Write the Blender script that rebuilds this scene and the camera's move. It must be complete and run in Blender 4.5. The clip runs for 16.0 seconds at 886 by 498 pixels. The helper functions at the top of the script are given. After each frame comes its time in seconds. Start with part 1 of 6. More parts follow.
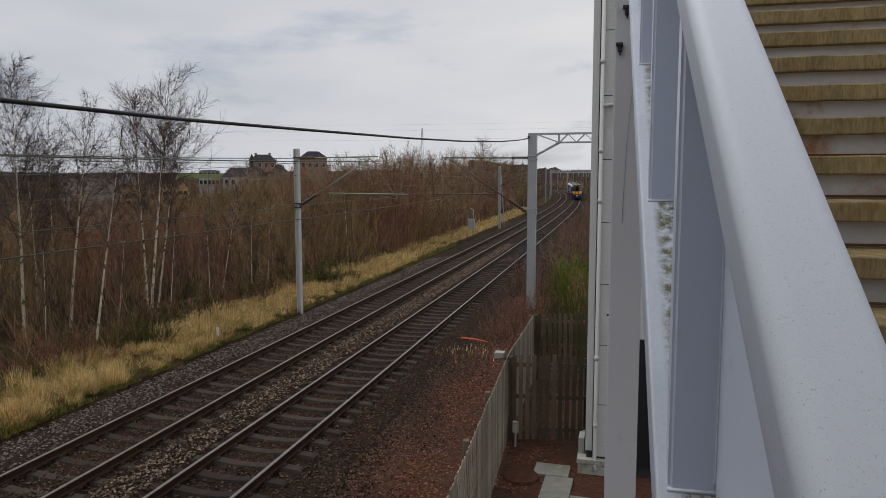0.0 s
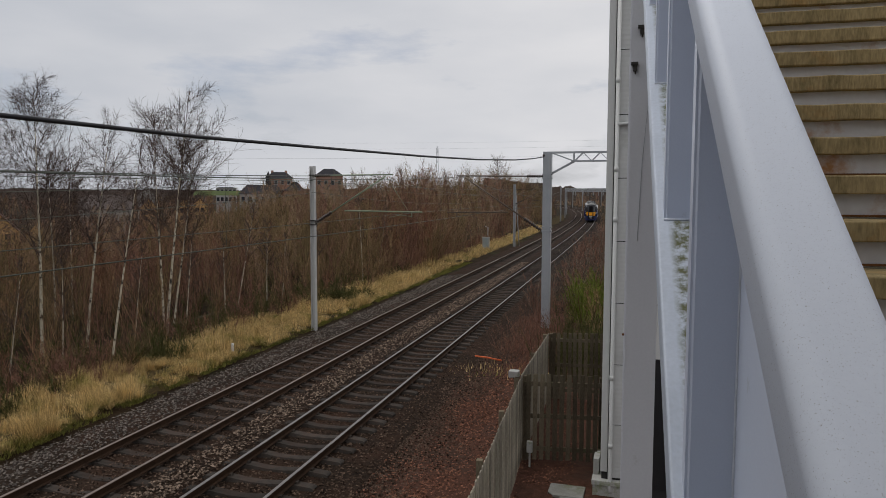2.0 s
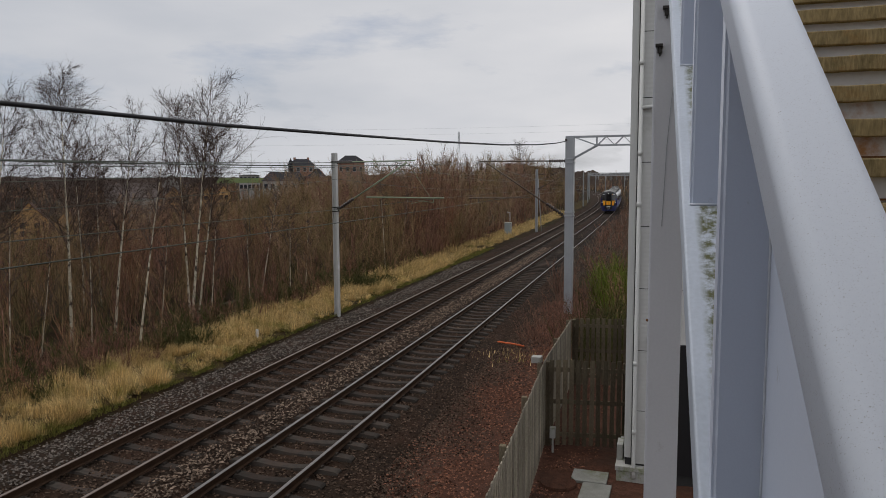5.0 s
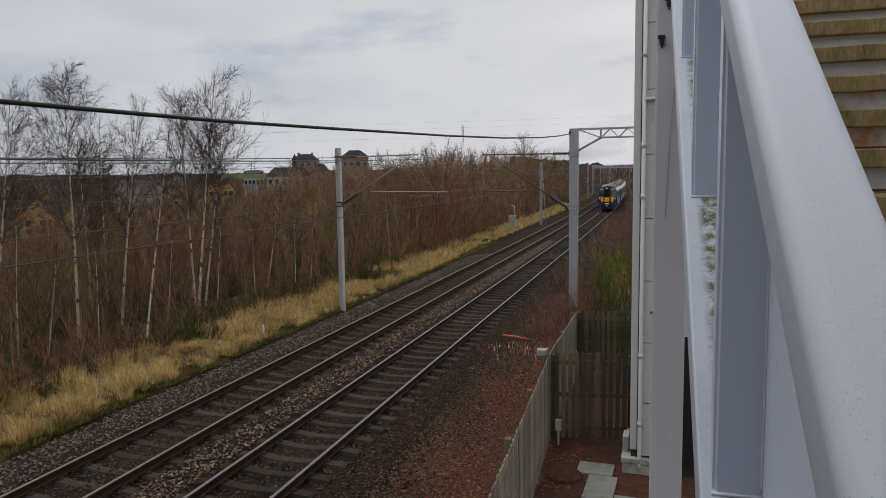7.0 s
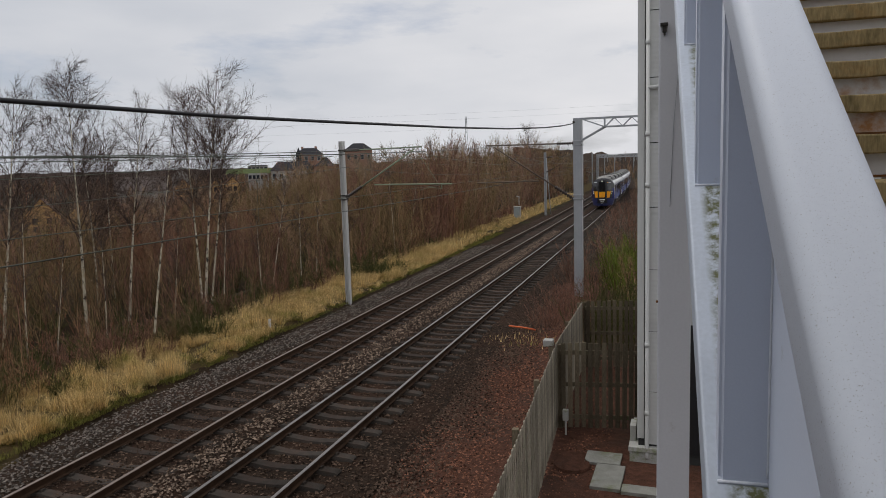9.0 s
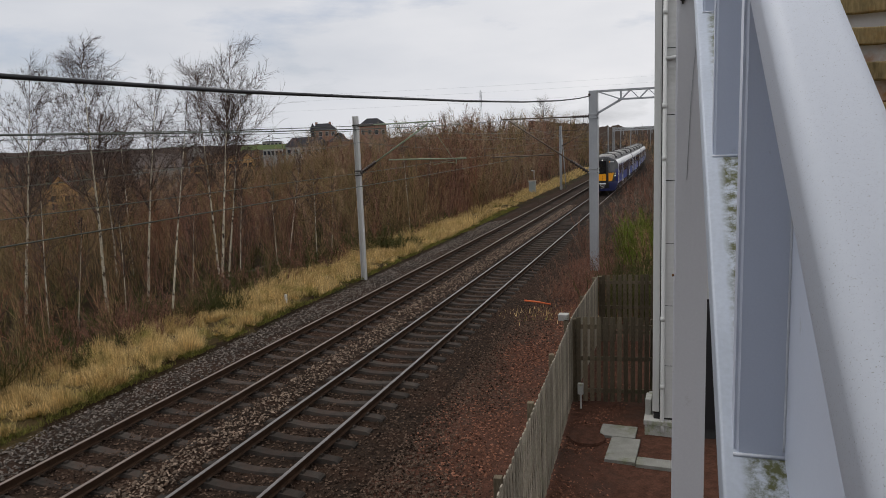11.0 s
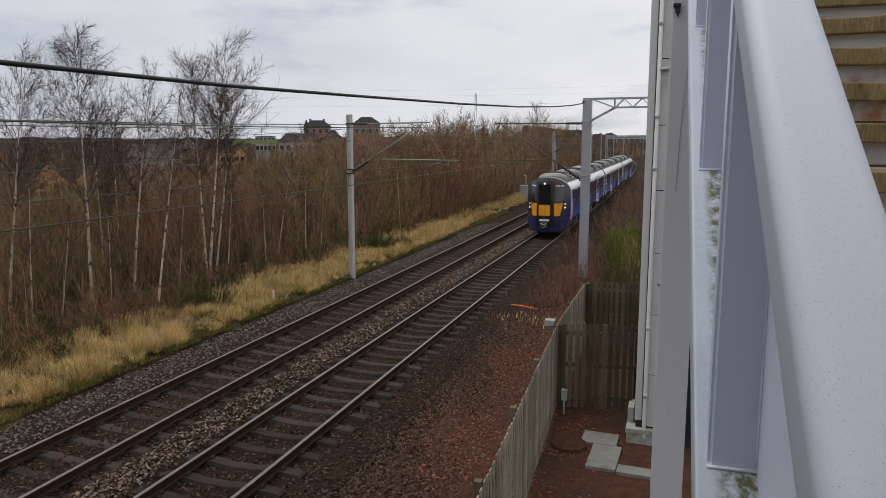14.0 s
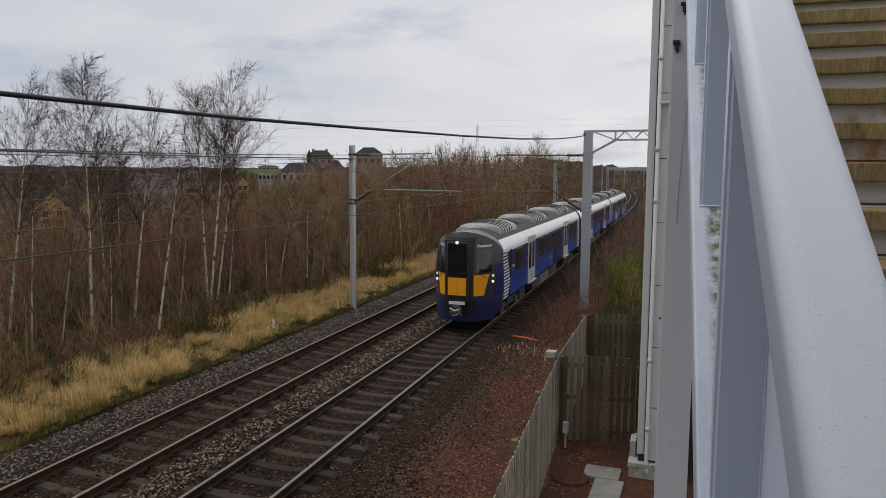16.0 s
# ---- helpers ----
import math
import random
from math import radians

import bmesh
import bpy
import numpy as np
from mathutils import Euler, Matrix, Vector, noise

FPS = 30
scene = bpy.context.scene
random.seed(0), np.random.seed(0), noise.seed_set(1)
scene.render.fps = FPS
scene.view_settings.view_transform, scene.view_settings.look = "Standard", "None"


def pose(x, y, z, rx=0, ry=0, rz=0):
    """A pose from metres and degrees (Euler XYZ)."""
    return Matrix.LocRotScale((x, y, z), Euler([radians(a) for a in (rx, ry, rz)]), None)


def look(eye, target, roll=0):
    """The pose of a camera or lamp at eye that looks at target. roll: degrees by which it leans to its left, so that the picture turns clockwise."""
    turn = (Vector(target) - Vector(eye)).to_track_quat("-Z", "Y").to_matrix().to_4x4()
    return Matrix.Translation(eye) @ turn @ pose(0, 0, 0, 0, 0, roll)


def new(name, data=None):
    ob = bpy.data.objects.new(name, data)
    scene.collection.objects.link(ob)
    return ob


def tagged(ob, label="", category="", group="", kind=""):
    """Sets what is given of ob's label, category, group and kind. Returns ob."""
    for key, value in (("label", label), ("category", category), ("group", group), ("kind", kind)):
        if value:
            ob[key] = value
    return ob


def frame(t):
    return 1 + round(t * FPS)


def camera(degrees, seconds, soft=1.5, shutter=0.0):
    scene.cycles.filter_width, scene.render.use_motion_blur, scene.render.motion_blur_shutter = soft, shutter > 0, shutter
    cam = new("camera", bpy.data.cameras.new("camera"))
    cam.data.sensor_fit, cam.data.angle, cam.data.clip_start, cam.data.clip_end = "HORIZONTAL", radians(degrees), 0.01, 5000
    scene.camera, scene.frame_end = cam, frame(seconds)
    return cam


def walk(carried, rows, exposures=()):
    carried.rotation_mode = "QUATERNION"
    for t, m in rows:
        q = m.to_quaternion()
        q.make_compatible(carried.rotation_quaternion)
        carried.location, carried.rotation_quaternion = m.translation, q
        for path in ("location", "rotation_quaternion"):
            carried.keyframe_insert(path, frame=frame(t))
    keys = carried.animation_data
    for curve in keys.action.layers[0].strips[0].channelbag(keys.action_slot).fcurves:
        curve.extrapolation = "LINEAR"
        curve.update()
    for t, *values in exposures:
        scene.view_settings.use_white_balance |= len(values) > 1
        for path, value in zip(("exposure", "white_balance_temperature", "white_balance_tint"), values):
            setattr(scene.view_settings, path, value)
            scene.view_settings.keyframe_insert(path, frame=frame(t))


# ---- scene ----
cam = camera(64.0, 16.0, 0.65)
PATH = [
    (0.0, pose(0.000, -0.000, 5.680, 84.09, 0.09, 16.00)),
    (0.5, pose(0.014, -0.006, 5.687, 84.51, 0.11, 15.76)),
    (1.0, pose(0.015, -0.006, 5.696, 86.14, 0.24, 17.06)),
    (1.5, pose(0.010, -0.016, 5.694, 86.66, -0.12, 16.21)),
    (2.0, pose(0.001, -0.006, 5.680, 85.53, -0.15, 17.20)),
    (2.5, pose(-0.007, 0.012, 5.680, 85.63, -0.09, 17.83)),
    (3.0, pose(-0.005, 0.015, 5.684, 85.26, 0.05, 17.73)),
    (3.5, pose(-0.005, 0.009, 5.681, 85.19, -0.02, 17.91)),
    (4.0, pose(-0.006, 0.012, 5.683, 84.89, 0.10, 18.49)),
    (6.5, pose(0.004, 0.017, 5.684, 83.99, 0.54, 19.17)),
    (7.0, pose(0.010, 0.015, 5.687, 83.89, 0.88, 19.28)),
    (7.5, pose(0.006, 0.018, 5.684, 83.79, 1.14, 19.36)),
    (8.0, pose(0.014, 0.016, 5.685, 83.68, 1.29, 19.43)),
    (8.5, pose(0.020, 0.010, 5.688, 83.50, 1.57, 19.46)),
    (9.0, pose(0.016, 0.013, 5.689, 83.24, 1.77, 19.60)),
    (9.5, pose(0.014, 0.039, 5.683, 82.56, 2.30, 19.95)),
    (10.0, pose(0.016, 0.040, 5.682, 81.57, 2.55, 20.31)),
    (12.5, pose(0.016, 0.016, 5.677, 81.07, 1.45, 21.43)),
    (13.0, pose(0.014, 0.034, 5.680, 81.19, 0.93, 21.45)),
    (13.5, pose(0.028, 0.028, 5.686, 81.26, 0.50, 20.83)),
    (14.0, pose(0.036, 0.030, 5.690, 81.37, 0.08, 20.25)),
    (14.5, pose(0.040, 0.008, 5.700, 82.37, -0.21, 20.19)),
    (15.0, pose(0.041, 0.005, 5.703, 82.86, -0.33, 20.15)),
    (15.5, pose(0.044, -0.003, 5.713, 83.32, -0.15, 20.15)),
    (16.0, pose(0.038, 0.006, 5.711, 83.79, -0.26, 20.39)),
]
walk(cam, PATH, [(0.0, -0.33), (4.0, -0.35), (8.0, -0.30), (10.0, -0.17), (13.5, -0.11), (16.0, -0.20)])

# ---------------------------------------------------------------- world and light
world = bpy.data.worlds.new("overcast_sky")
scene.world = world
world.use_nodes = True
wn, wl = world.node_tree.nodes, world.node_tree.links
wn.clear()
w_out = wn.new("ShaderNodeOutputWorld")
w_bg = wn.new("ShaderNodeBackground")
w_sky = wn.new("ShaderNodeTexSky")
w_sky.sky_type = "NISHITA"
w_sky.sun_disc = False
w_sky.sun_elevation, w_sky.sun_rotation = radians(64), radians(-95)
w_sky.air_density, w_sky.dust_density = 1.2, 2.0
w_gain = wn.new("ShaderNodeMix")
w_gain.data_type, w_gain.blend_type = "RGBA", "MULTIPLY"
w_gain.inputs["Factor"].default_value = 1.0
w_gain.inputs["B"].default_value = (0.075, 0.085, 0.11, 1)
wl.new(w_sky.outputs["Color"], w_gain.inputs["A"])
w_co = wn.new("ShaderNodeTexCoord")
w_map = wn.new("ShaderNodeMapping")
w_map.inputs["Scale"].default_value = (1.6, 1.6, 5.5)
wl.new(w_co.outputs["Generated"], w_map.inputs["Vector"])
w_n1 = wn.new("ShaderNodeTexNoise")
w_n1.inputs["Scale"].default_value, w_n1.inputs["Detail"].default_value, w_n1.inputs["Roughness"].default_value = 1.5, 9.0, 0.58
wl.new(w_map.outputs["Vector"], w_n1.inputs["Vector"])
w_r1 = wn.new("ShaderNodeValToRGB")
w_r1.color_ramp.elements[0].position, w_r1.color_ramp.elements[1].position = 0.20, 0.46
wl.new(w_n1.outputs["Fac"], w_r1.inputs["Fac"])
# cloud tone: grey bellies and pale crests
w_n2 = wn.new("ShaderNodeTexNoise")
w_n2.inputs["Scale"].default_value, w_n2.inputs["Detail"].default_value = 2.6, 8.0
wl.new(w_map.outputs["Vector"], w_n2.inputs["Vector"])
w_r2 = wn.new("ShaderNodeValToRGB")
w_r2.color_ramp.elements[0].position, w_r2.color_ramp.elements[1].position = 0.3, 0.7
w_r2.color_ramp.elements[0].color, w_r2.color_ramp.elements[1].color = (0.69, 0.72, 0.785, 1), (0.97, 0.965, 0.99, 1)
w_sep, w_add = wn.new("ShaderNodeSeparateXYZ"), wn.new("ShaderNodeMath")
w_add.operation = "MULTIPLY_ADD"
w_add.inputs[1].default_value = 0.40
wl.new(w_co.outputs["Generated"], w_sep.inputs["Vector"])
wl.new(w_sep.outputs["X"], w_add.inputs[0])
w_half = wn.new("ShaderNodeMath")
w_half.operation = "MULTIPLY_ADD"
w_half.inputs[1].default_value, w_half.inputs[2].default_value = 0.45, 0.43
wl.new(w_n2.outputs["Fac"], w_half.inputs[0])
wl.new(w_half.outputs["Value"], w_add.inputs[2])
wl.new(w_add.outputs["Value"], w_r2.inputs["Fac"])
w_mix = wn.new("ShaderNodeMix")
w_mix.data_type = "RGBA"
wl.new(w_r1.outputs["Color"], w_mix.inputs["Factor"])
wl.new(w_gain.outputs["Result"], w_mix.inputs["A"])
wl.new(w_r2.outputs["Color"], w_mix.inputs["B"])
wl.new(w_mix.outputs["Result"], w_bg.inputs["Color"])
w_bg.inputs["Strength"].default_value = 0.95
wl.new(w_bg.outputs["Background"], w_out.inputs["Surface"])

sun_data = bpy.data.lights.new("sun", "SUN")
sun_data.energy, sun_data.angle, sun_data.color = 1.45, radians(50), (1.0, 0.95, 0.89)
sun = new("sun", sun_data)
sun.matrix_basis = look((-42, -4, 86), (0, 0, 0))
scene.view_settings.exposure = 0.0


# ---------------------------------------------------------------- materials
def material(name, base, rough=0.7, metal=0.0, base2=None, scale=3.0, fine=40.0, bump=0.15, amount=0.5, spec=0.4,
             stain=None, stain_scale=0.6, stain_at=(0.55, 0.75), island=0.0, obrand=0.0, stretch=(1, 1, 1), bumpd=0.01):
    m = bpy.data.materials.new(name)
    m.use_nodes = True
    n, l = m.node_tree.nodes, m.node_tree.links
    b = n["Principled BSDF"]
    b.inputs["Roughness"].default_value, b.inputs["Metallic"].default_value = rough, metal
    b.inputs["Specular IOR Level"].default_value = spec if rough < 0.8 else 0.08      # loose matter has no sheen
    co = n.new("ShaderNodeTexCoord")
    mp = n.new("ShaderNodeMapping")
    mp.inputs["Scale"].default_value = stretch
    l.new(co.outputs["Object"], mp.inputs["Vector"])
    if base2 is None:
        base2 = tuple(c * 0.72 for c in base)
    n1 = n.new("ShaderNodeTexNoise")
    n1.inputs["Scale"].default_value, n1.inputs["Detail"].default_value = scale, 6
    n2 = n.new("ShaderNodeTexNoise")
    n2.inputs["Scale"].default_value, n2.inputs["Detail"].default_value = fine, 4
    l.new(mp.outputs["Vector"], n1.inputs["Vector"])
    l.new(mp.outputs["Vector"], n2.inputs["Vector"])
    mixf = n.new("ShaderNodeMix")
    mixf.inputs["Factor"].default_value = 0.5
    l.new(n1.outputs["Fac"], mixf.inputs["A"])
    l.new(n2.outputs["Fac"], mixf.inputs["B"])
    ramp = n.new("ShaderNodeValToRGB")
    ramp.color_ramp.elements[0].position, ramp.color_ramp.elements[1].position = 0.5 - amount * 0.35, 0.5 + amount * 0.35
    ramp.color_ramp.elements[0].color, ramp.color_ramp.elements[1].color = (*base2, 1), (*base, 1)
    l.new(mixf.outputs["Result"], ramp.inputs["Fac"])
    colour = ramp.outputs["Color"]
    if stain:
        n3 = n.new("ShaderNodeTexNoise")
        n3.inputs["Scale"].default_value, n3.inputs["Detail"].default_value, n3.inputs["Roughness"].default_value = stain_scale, 10, 0.7
        l.new(co.outputs["Object"], n3.inputs["Vector"])
        r3 = n.new("ShaderNodeMapRange")
        r3.inputs["From Min"].default_value, r3.inputs["From Max"].default_value = stain_at
        l.new(n3.outputs["Fac"], r3.inputs["Value"])
        mx = n.new("ShaderNodeMix")
        mx.data_type = "RGBA"
        mx.inputs["B"].default_value = (*stain, 1)
        l.new(r3.outputs["Result"], mx.inputs["Factor"])
        l.new(colour, mx.inputs["A"])
        colour = mx.outputs["Result"]
    for amt, source, socket in ((island, "ShaderNodeNewGeometry", "Random Per Island"), (obrand, "ShaderNodeObjectInfo", "Random")):
        if amt:
            g = n.new(source)
            mr = n.new("ShaderNodeMapRange")
            mr.inputs["To Min"].default_value, mr.inputs["To Max"].default_value = 1 - amt, 1 + amt
            l.new(g.outputs[socket], mr.inputs["Value"])
            hs = n.new("ShaderNodeHueSaturation")
            l.new(mr.outputs["Result"], hs.inputs["Value"])
            l.new(colour, hs.inputs["Color"])
            colour = hs.outputs["Color"]
    l.new(colour, b.inputs["Base Color"])
    if bump:
        bp = n.new("ShaderNodeBump")
        bp.inputs["Strength"].default_value, bp.inputs["Distance"].default_value = bump, bumpd
        l.new(n2.outputs["Fac"], bp.inputs["Height"])
        l.new(bp.outputs["Normal"], b.inputs["Normal"])
    return m


def glow(name, colour, strength):
    m = bpy.data.materials.new(name)
    m.use_nodes = True
    b = m.node_tree.nodes["Principled BSDF"]
    b.inputs["Base Color"].default_value = (*colour, 1)
    b.inputs["Emission Color"].default_value = (*colour, 1)
    b.inputs["Emission Strength"].default_value = strength
    return m


# One white paint: shade put into posts' and panels' colour, light into the rail's.
M_white_shade = material("white_steel_paint_shaded", (0.54, 0.585, 0.68), 0.42, base2=(0.49, 0.535, 0.635), scale=1.5, fine=160, bump=0.05, bumpd=0.002, amount=0.6,
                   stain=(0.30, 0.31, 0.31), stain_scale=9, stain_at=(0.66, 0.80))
M_white_lit = material("speckled_white_steel_paint_lit", (0.83, 0.885, 0.98), 0.36, base2=(0.78, 0.835, 0.94), scale=2.0, fine=130, bump=0.06, bumpd=0.002, amount=0.7,
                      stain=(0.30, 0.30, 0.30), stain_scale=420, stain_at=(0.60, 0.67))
# White ground takes the shaded tone of the posts; the algae is growth.
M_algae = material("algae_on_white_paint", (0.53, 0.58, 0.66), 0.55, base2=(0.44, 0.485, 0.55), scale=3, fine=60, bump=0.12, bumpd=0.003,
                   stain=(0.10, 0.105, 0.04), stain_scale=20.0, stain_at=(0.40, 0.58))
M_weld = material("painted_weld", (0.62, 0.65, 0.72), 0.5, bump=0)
# for the added wall behind the camera, dark so it bounces little light
M_blocker = material("dark_grey_blocker", (0.12, 0.12, 0.125), 0.6, scale=1, fine=20, bump=0.02)
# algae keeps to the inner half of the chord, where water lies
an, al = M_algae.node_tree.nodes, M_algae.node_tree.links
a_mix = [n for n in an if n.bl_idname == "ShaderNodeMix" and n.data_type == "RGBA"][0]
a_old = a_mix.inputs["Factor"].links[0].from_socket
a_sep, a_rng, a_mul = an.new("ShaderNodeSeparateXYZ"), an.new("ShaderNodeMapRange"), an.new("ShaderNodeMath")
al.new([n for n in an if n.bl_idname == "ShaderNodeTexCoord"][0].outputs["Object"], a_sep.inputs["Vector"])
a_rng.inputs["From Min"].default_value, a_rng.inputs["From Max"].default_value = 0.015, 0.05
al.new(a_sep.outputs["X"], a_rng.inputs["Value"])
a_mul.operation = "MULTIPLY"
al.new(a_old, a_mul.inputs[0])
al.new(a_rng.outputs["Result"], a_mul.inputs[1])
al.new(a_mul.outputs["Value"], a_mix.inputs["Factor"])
M_colsteel = material("pale_grey_column_paint", (0.62, 0.63, 0.66), 0.5, base2=(0.57, 0.58, 0.61), scale=0.8, fine=40, bump=0.03, bumpd=0.002,
                      stain=(0.33, 0.31, 0.28), stain_scale=3, stain_at=(0.64, 0.8))
M_clad = material("cream_cladding", (0.56, 0.57, 0.56), 0.5, base2=(0.50, 0.51, 0.50), scale=0.7, fine=20, bump=0.02,
                  stain=(0.36, 0.37, 0.34), stain_scale=1.3, stain_at=(0.58, 0.8), stretch=(1, 1, 0.25))
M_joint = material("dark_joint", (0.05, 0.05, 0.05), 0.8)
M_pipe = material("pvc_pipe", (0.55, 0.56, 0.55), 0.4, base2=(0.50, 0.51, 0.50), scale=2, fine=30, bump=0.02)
M_black = material("black_parts_and_dark_openings", (0.012, 0.012, 0.014), 0.6, bump=0.0)
M_darksteel = material("dark_steel", (0.07, 0.065, 0.06), 0.55, 0.5, base2=(0.035, 0.032, 0.03), scale=6, fine=50)
M_galv = material("galvanised_steel", (0.40, 0.42, 0.44), 0.48, 0.35, base2=(0.32, 0.34, 0.36), scale=1.2, fine=25, bump=0.05, bumpd=0.003,
                  stain=(0.24, 0.22, 0.19), stain_scale=1.6, stain_at=(0.6, 0.8))
M_galvL = material("pale_galvanised_steel", (0.58, 0.58, 0.57), 0.5, 0.2, base2=(0.48, 0.48, 0.47), scale=1.5, fine=25, bump=0.05, bumpd=0.003,
                   stain=(0.3, 0.27, 0.22), stain_scale=2.0, stain_at=(0.6, 0.8))
M_green = material("green_weathered_tube", (0.27, 0.33, 0.22), 0.6, 0.1, base2=(0.19, 0.23, 0.16), scale=5, fine=30)
M_rusttube = material("brown_weathered_tube", (0.16, 0.12, 0.09), 0.7, 0.2, base2=(0.10, 0.08, 0.06), scale=5, fine=30)
M_wire = material("copper_wire", (0.10, 0.11, 0.09), 0.6, 0.4, bump=0)
M_cable = material("black_cable", (0.015, 0.015, 0.018), 0.5, bump=0)
M_insul = material("brown_insulator", (0.05, 0.035, 0.03), 0.3, bump=0)
M_tread = material("mossy_concrete", (0.46, 0.35, 0.18), 0.92, base2=(0.10, 0.08, 0.04), scale=16, fine=90, stretch=(1, 1, 0.25), bump=0.9, bumpd=0.006, amount=0.75,
                   stain=(0.30, 0.16, 0.05), stain_scale=3.0, stain_at=(0.55, 0.75))
M_riser = material("grey_riser_paint", (0.60, 0.59, 0.59), 0.5, base2=(0.52, 0.51, 0.51), scale=2, fine=30, bump=0.03,
                   stain=(0.36, 0.17, 0.06), stain_scale=2.2, stain_at=(0.56, 0.70))
M_rust = material("rusty_edge", (0.20, 0.085, 0.03), 0.85, base2=(0.10, 0.05, 0.025), scale=12, fine=60)
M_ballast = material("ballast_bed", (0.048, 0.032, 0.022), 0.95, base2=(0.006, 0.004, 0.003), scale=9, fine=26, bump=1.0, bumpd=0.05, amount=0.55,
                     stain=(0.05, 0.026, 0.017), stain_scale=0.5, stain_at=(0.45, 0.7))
M_stone = material("ballast_stone", (0.12, 0.082, 0.06), 0.9, base2=(0.026, 0.017, 0.012), scale=14, fine=60, bump=0.3, island=0.85)
M_plinthstone = material("pale_ballast_stone", (0.25, 0.19, 0.145), 0.9, base2=(0.085, 0.062, 0.047), scale=14, fine=60, bump=0.3, island=0.8)
M_greystone = material("grey_ballast_stone", (0.19, 0.165, 0.145), 0.9, base2=(0.05, 0.043, 0.037), scale=14, fine=60, bump=0.3, island=0.75)
M_redstone = material("red_ballast_stone", (0.235, 0.11, 0.07), 0.92, base2=(0.06, 0.03, 0.02), scale=14, fine=60, bump=0.3, island=0.85)
M_redbed = material("red_gravel", (0.125, 0.06, 0.04), 0.95, base2=(0.03, 0.014, 0.010), scale=7, fine=40, bump=1.0, bumpd=0.03, amount=0.6,
                    stain=(0.05, 0.035, 0.028), stain_scale=0.45, stain_at=(0.5, 0.7))
M_rail = material("rail_web_rust", (0.07, 0.04, 0.025), 0.8, 0.2, base2=(0.035, 0.022, 0.015), scale=5, fine=40)
M_railtop2 = material("dull_rail", (0.26, 0.21, 0.18), 0.45, 0.6, base2=(0.17, 0.13, 0.11), scale=3, fine=60, bump=0.02)
M_railtop = material("polished_rail", (0.26, 0.245, 0.235), 0.42, 0.85, base2=(0.20, 0.18, 0.17), scale=3, fine=60, bump=0.02)
M_sleeper = material("concrete_sleeper", (0.060, 0.052, 0.045), 0.92, base2=(0.028, 0.024, 0.021), scale=5, fine=60, bump=0.4, obrand=0.3,
                     stain=(0.07, 0.045, 0.035), stain_scale=1.5, stain_at=(0.5, 0.75))
M_earth = material("damp_earth", (0.030, 0.018, 0.008), 0.95, base2=(0.010, 0.006, 0.003), scale=0.4, fine=8, bump=0.8, bumpd=0.08,
                   stain=(0.030, 0.034, 0.011), stain_scale=0.25, stain_at=(0.52, 0.64))
M_vergebase = material("verge_turf", (0.085, 0.056, 0.022), 0.95, base2=(0.026, 0.021, 0.009), scale=0.9, fine=14, bump=0.8, bumpd=0.06,
                       stain=(0.04, 0.043, 0.013), stain_scale=0.7, stain_at=(0.54, 0.64))
M_grass = material("dry_grass_blade", (0.74, 0.57, 0.285), 0.8, base2=(0.38, 0.255, 0.10), scale=0.45, fine=3, bump=0, island=0.75, amount=0.7,
                   stain=(0.20, 0.20, 0.045), stain_scale=0.8, stain_at=(0.53, 0.65))
M_grassg = material("green_grass_blade", (0.20, 0.19, 0.045), 0.8, base2=(0.10, 0.10, 0.025), scale=0.5, fine=5, bump=0, island=0.4)
M_twig = material("brown_twig", (0.34, 0.225, 0.12), 0.9, base2=(0.10, 0.067, 0.038), scale=0.12, fine=1.2, bump=0, island=0.8, amount=0.9,
                  stain=(0.20, 0.088, 0.058), stain_scale=0.11, stain_at=(0.50, 0.62))
M_russet = material("russet_twig", (0.27, 0.145, 0.10), 0.9, base2=(0.10, 0.056, 0.043), scale=0.2, fine=1.5, bump=0, island=0.7, amount=0.9)
M_olivetwig = material("olive_brown_twig", (0.28, 0.205, 0.10), 0.9, base2=(0.085, 0.064, 0.034), scale=0.2, fine=1.5, bump=0, island=0.7, amount=0.9)
M_greytwig = material("grey_brown_twig", (0.24, 0.195, 0.15), 0.9, base2=(0.11, 0.09, 0.07), scale=0.1, fine=0.8, bump=0, island=0.6, amount=0.9)
M_twigfar = material("far_twig", (0.36, 0.255, 0.158), 0.9, base2=(0.18, 0.125, 0.08), scale=0.05, fine=0.6, bump=0, island=0.7, amount=0.8,
                     stain=(0.25, 0.14, 0.105), stain_scale=0.06, stain_at=(0.5, 0.62))
M_birchtwig = material("birch_twig", (0.115, 0.082, 0.068), 0.9, base2=(0.06, 0.044, 0.038), scale=1, fine=8, bump=0, island=0.3)
M_birch = material("birch_bark", (0.66, 0.60, 0.48), 0.8, base2=(0.42, 0.36, 0.26), scale=1.6, fine=14, bump=0.2, amount=0.5,
                   stain=(0.05, 0.042, 0.035), stain_scale=5.0, stain_at=(0.50, 0.58), stretch=(1, 1, 3))
M_broom = material("green_broom", (0.17, 0.205, 0.03), 0.85, base2=(0.07, 0.09, 0.02), scale=1, fine=6, bump=0, island=0.5)
M_olive = material("olive_shrub", (0.10, 0.10, 0.035), 0.9, base2=(0.045, 0.045, 0.017), scale=1, fine=6, bump=0, island=0.5)
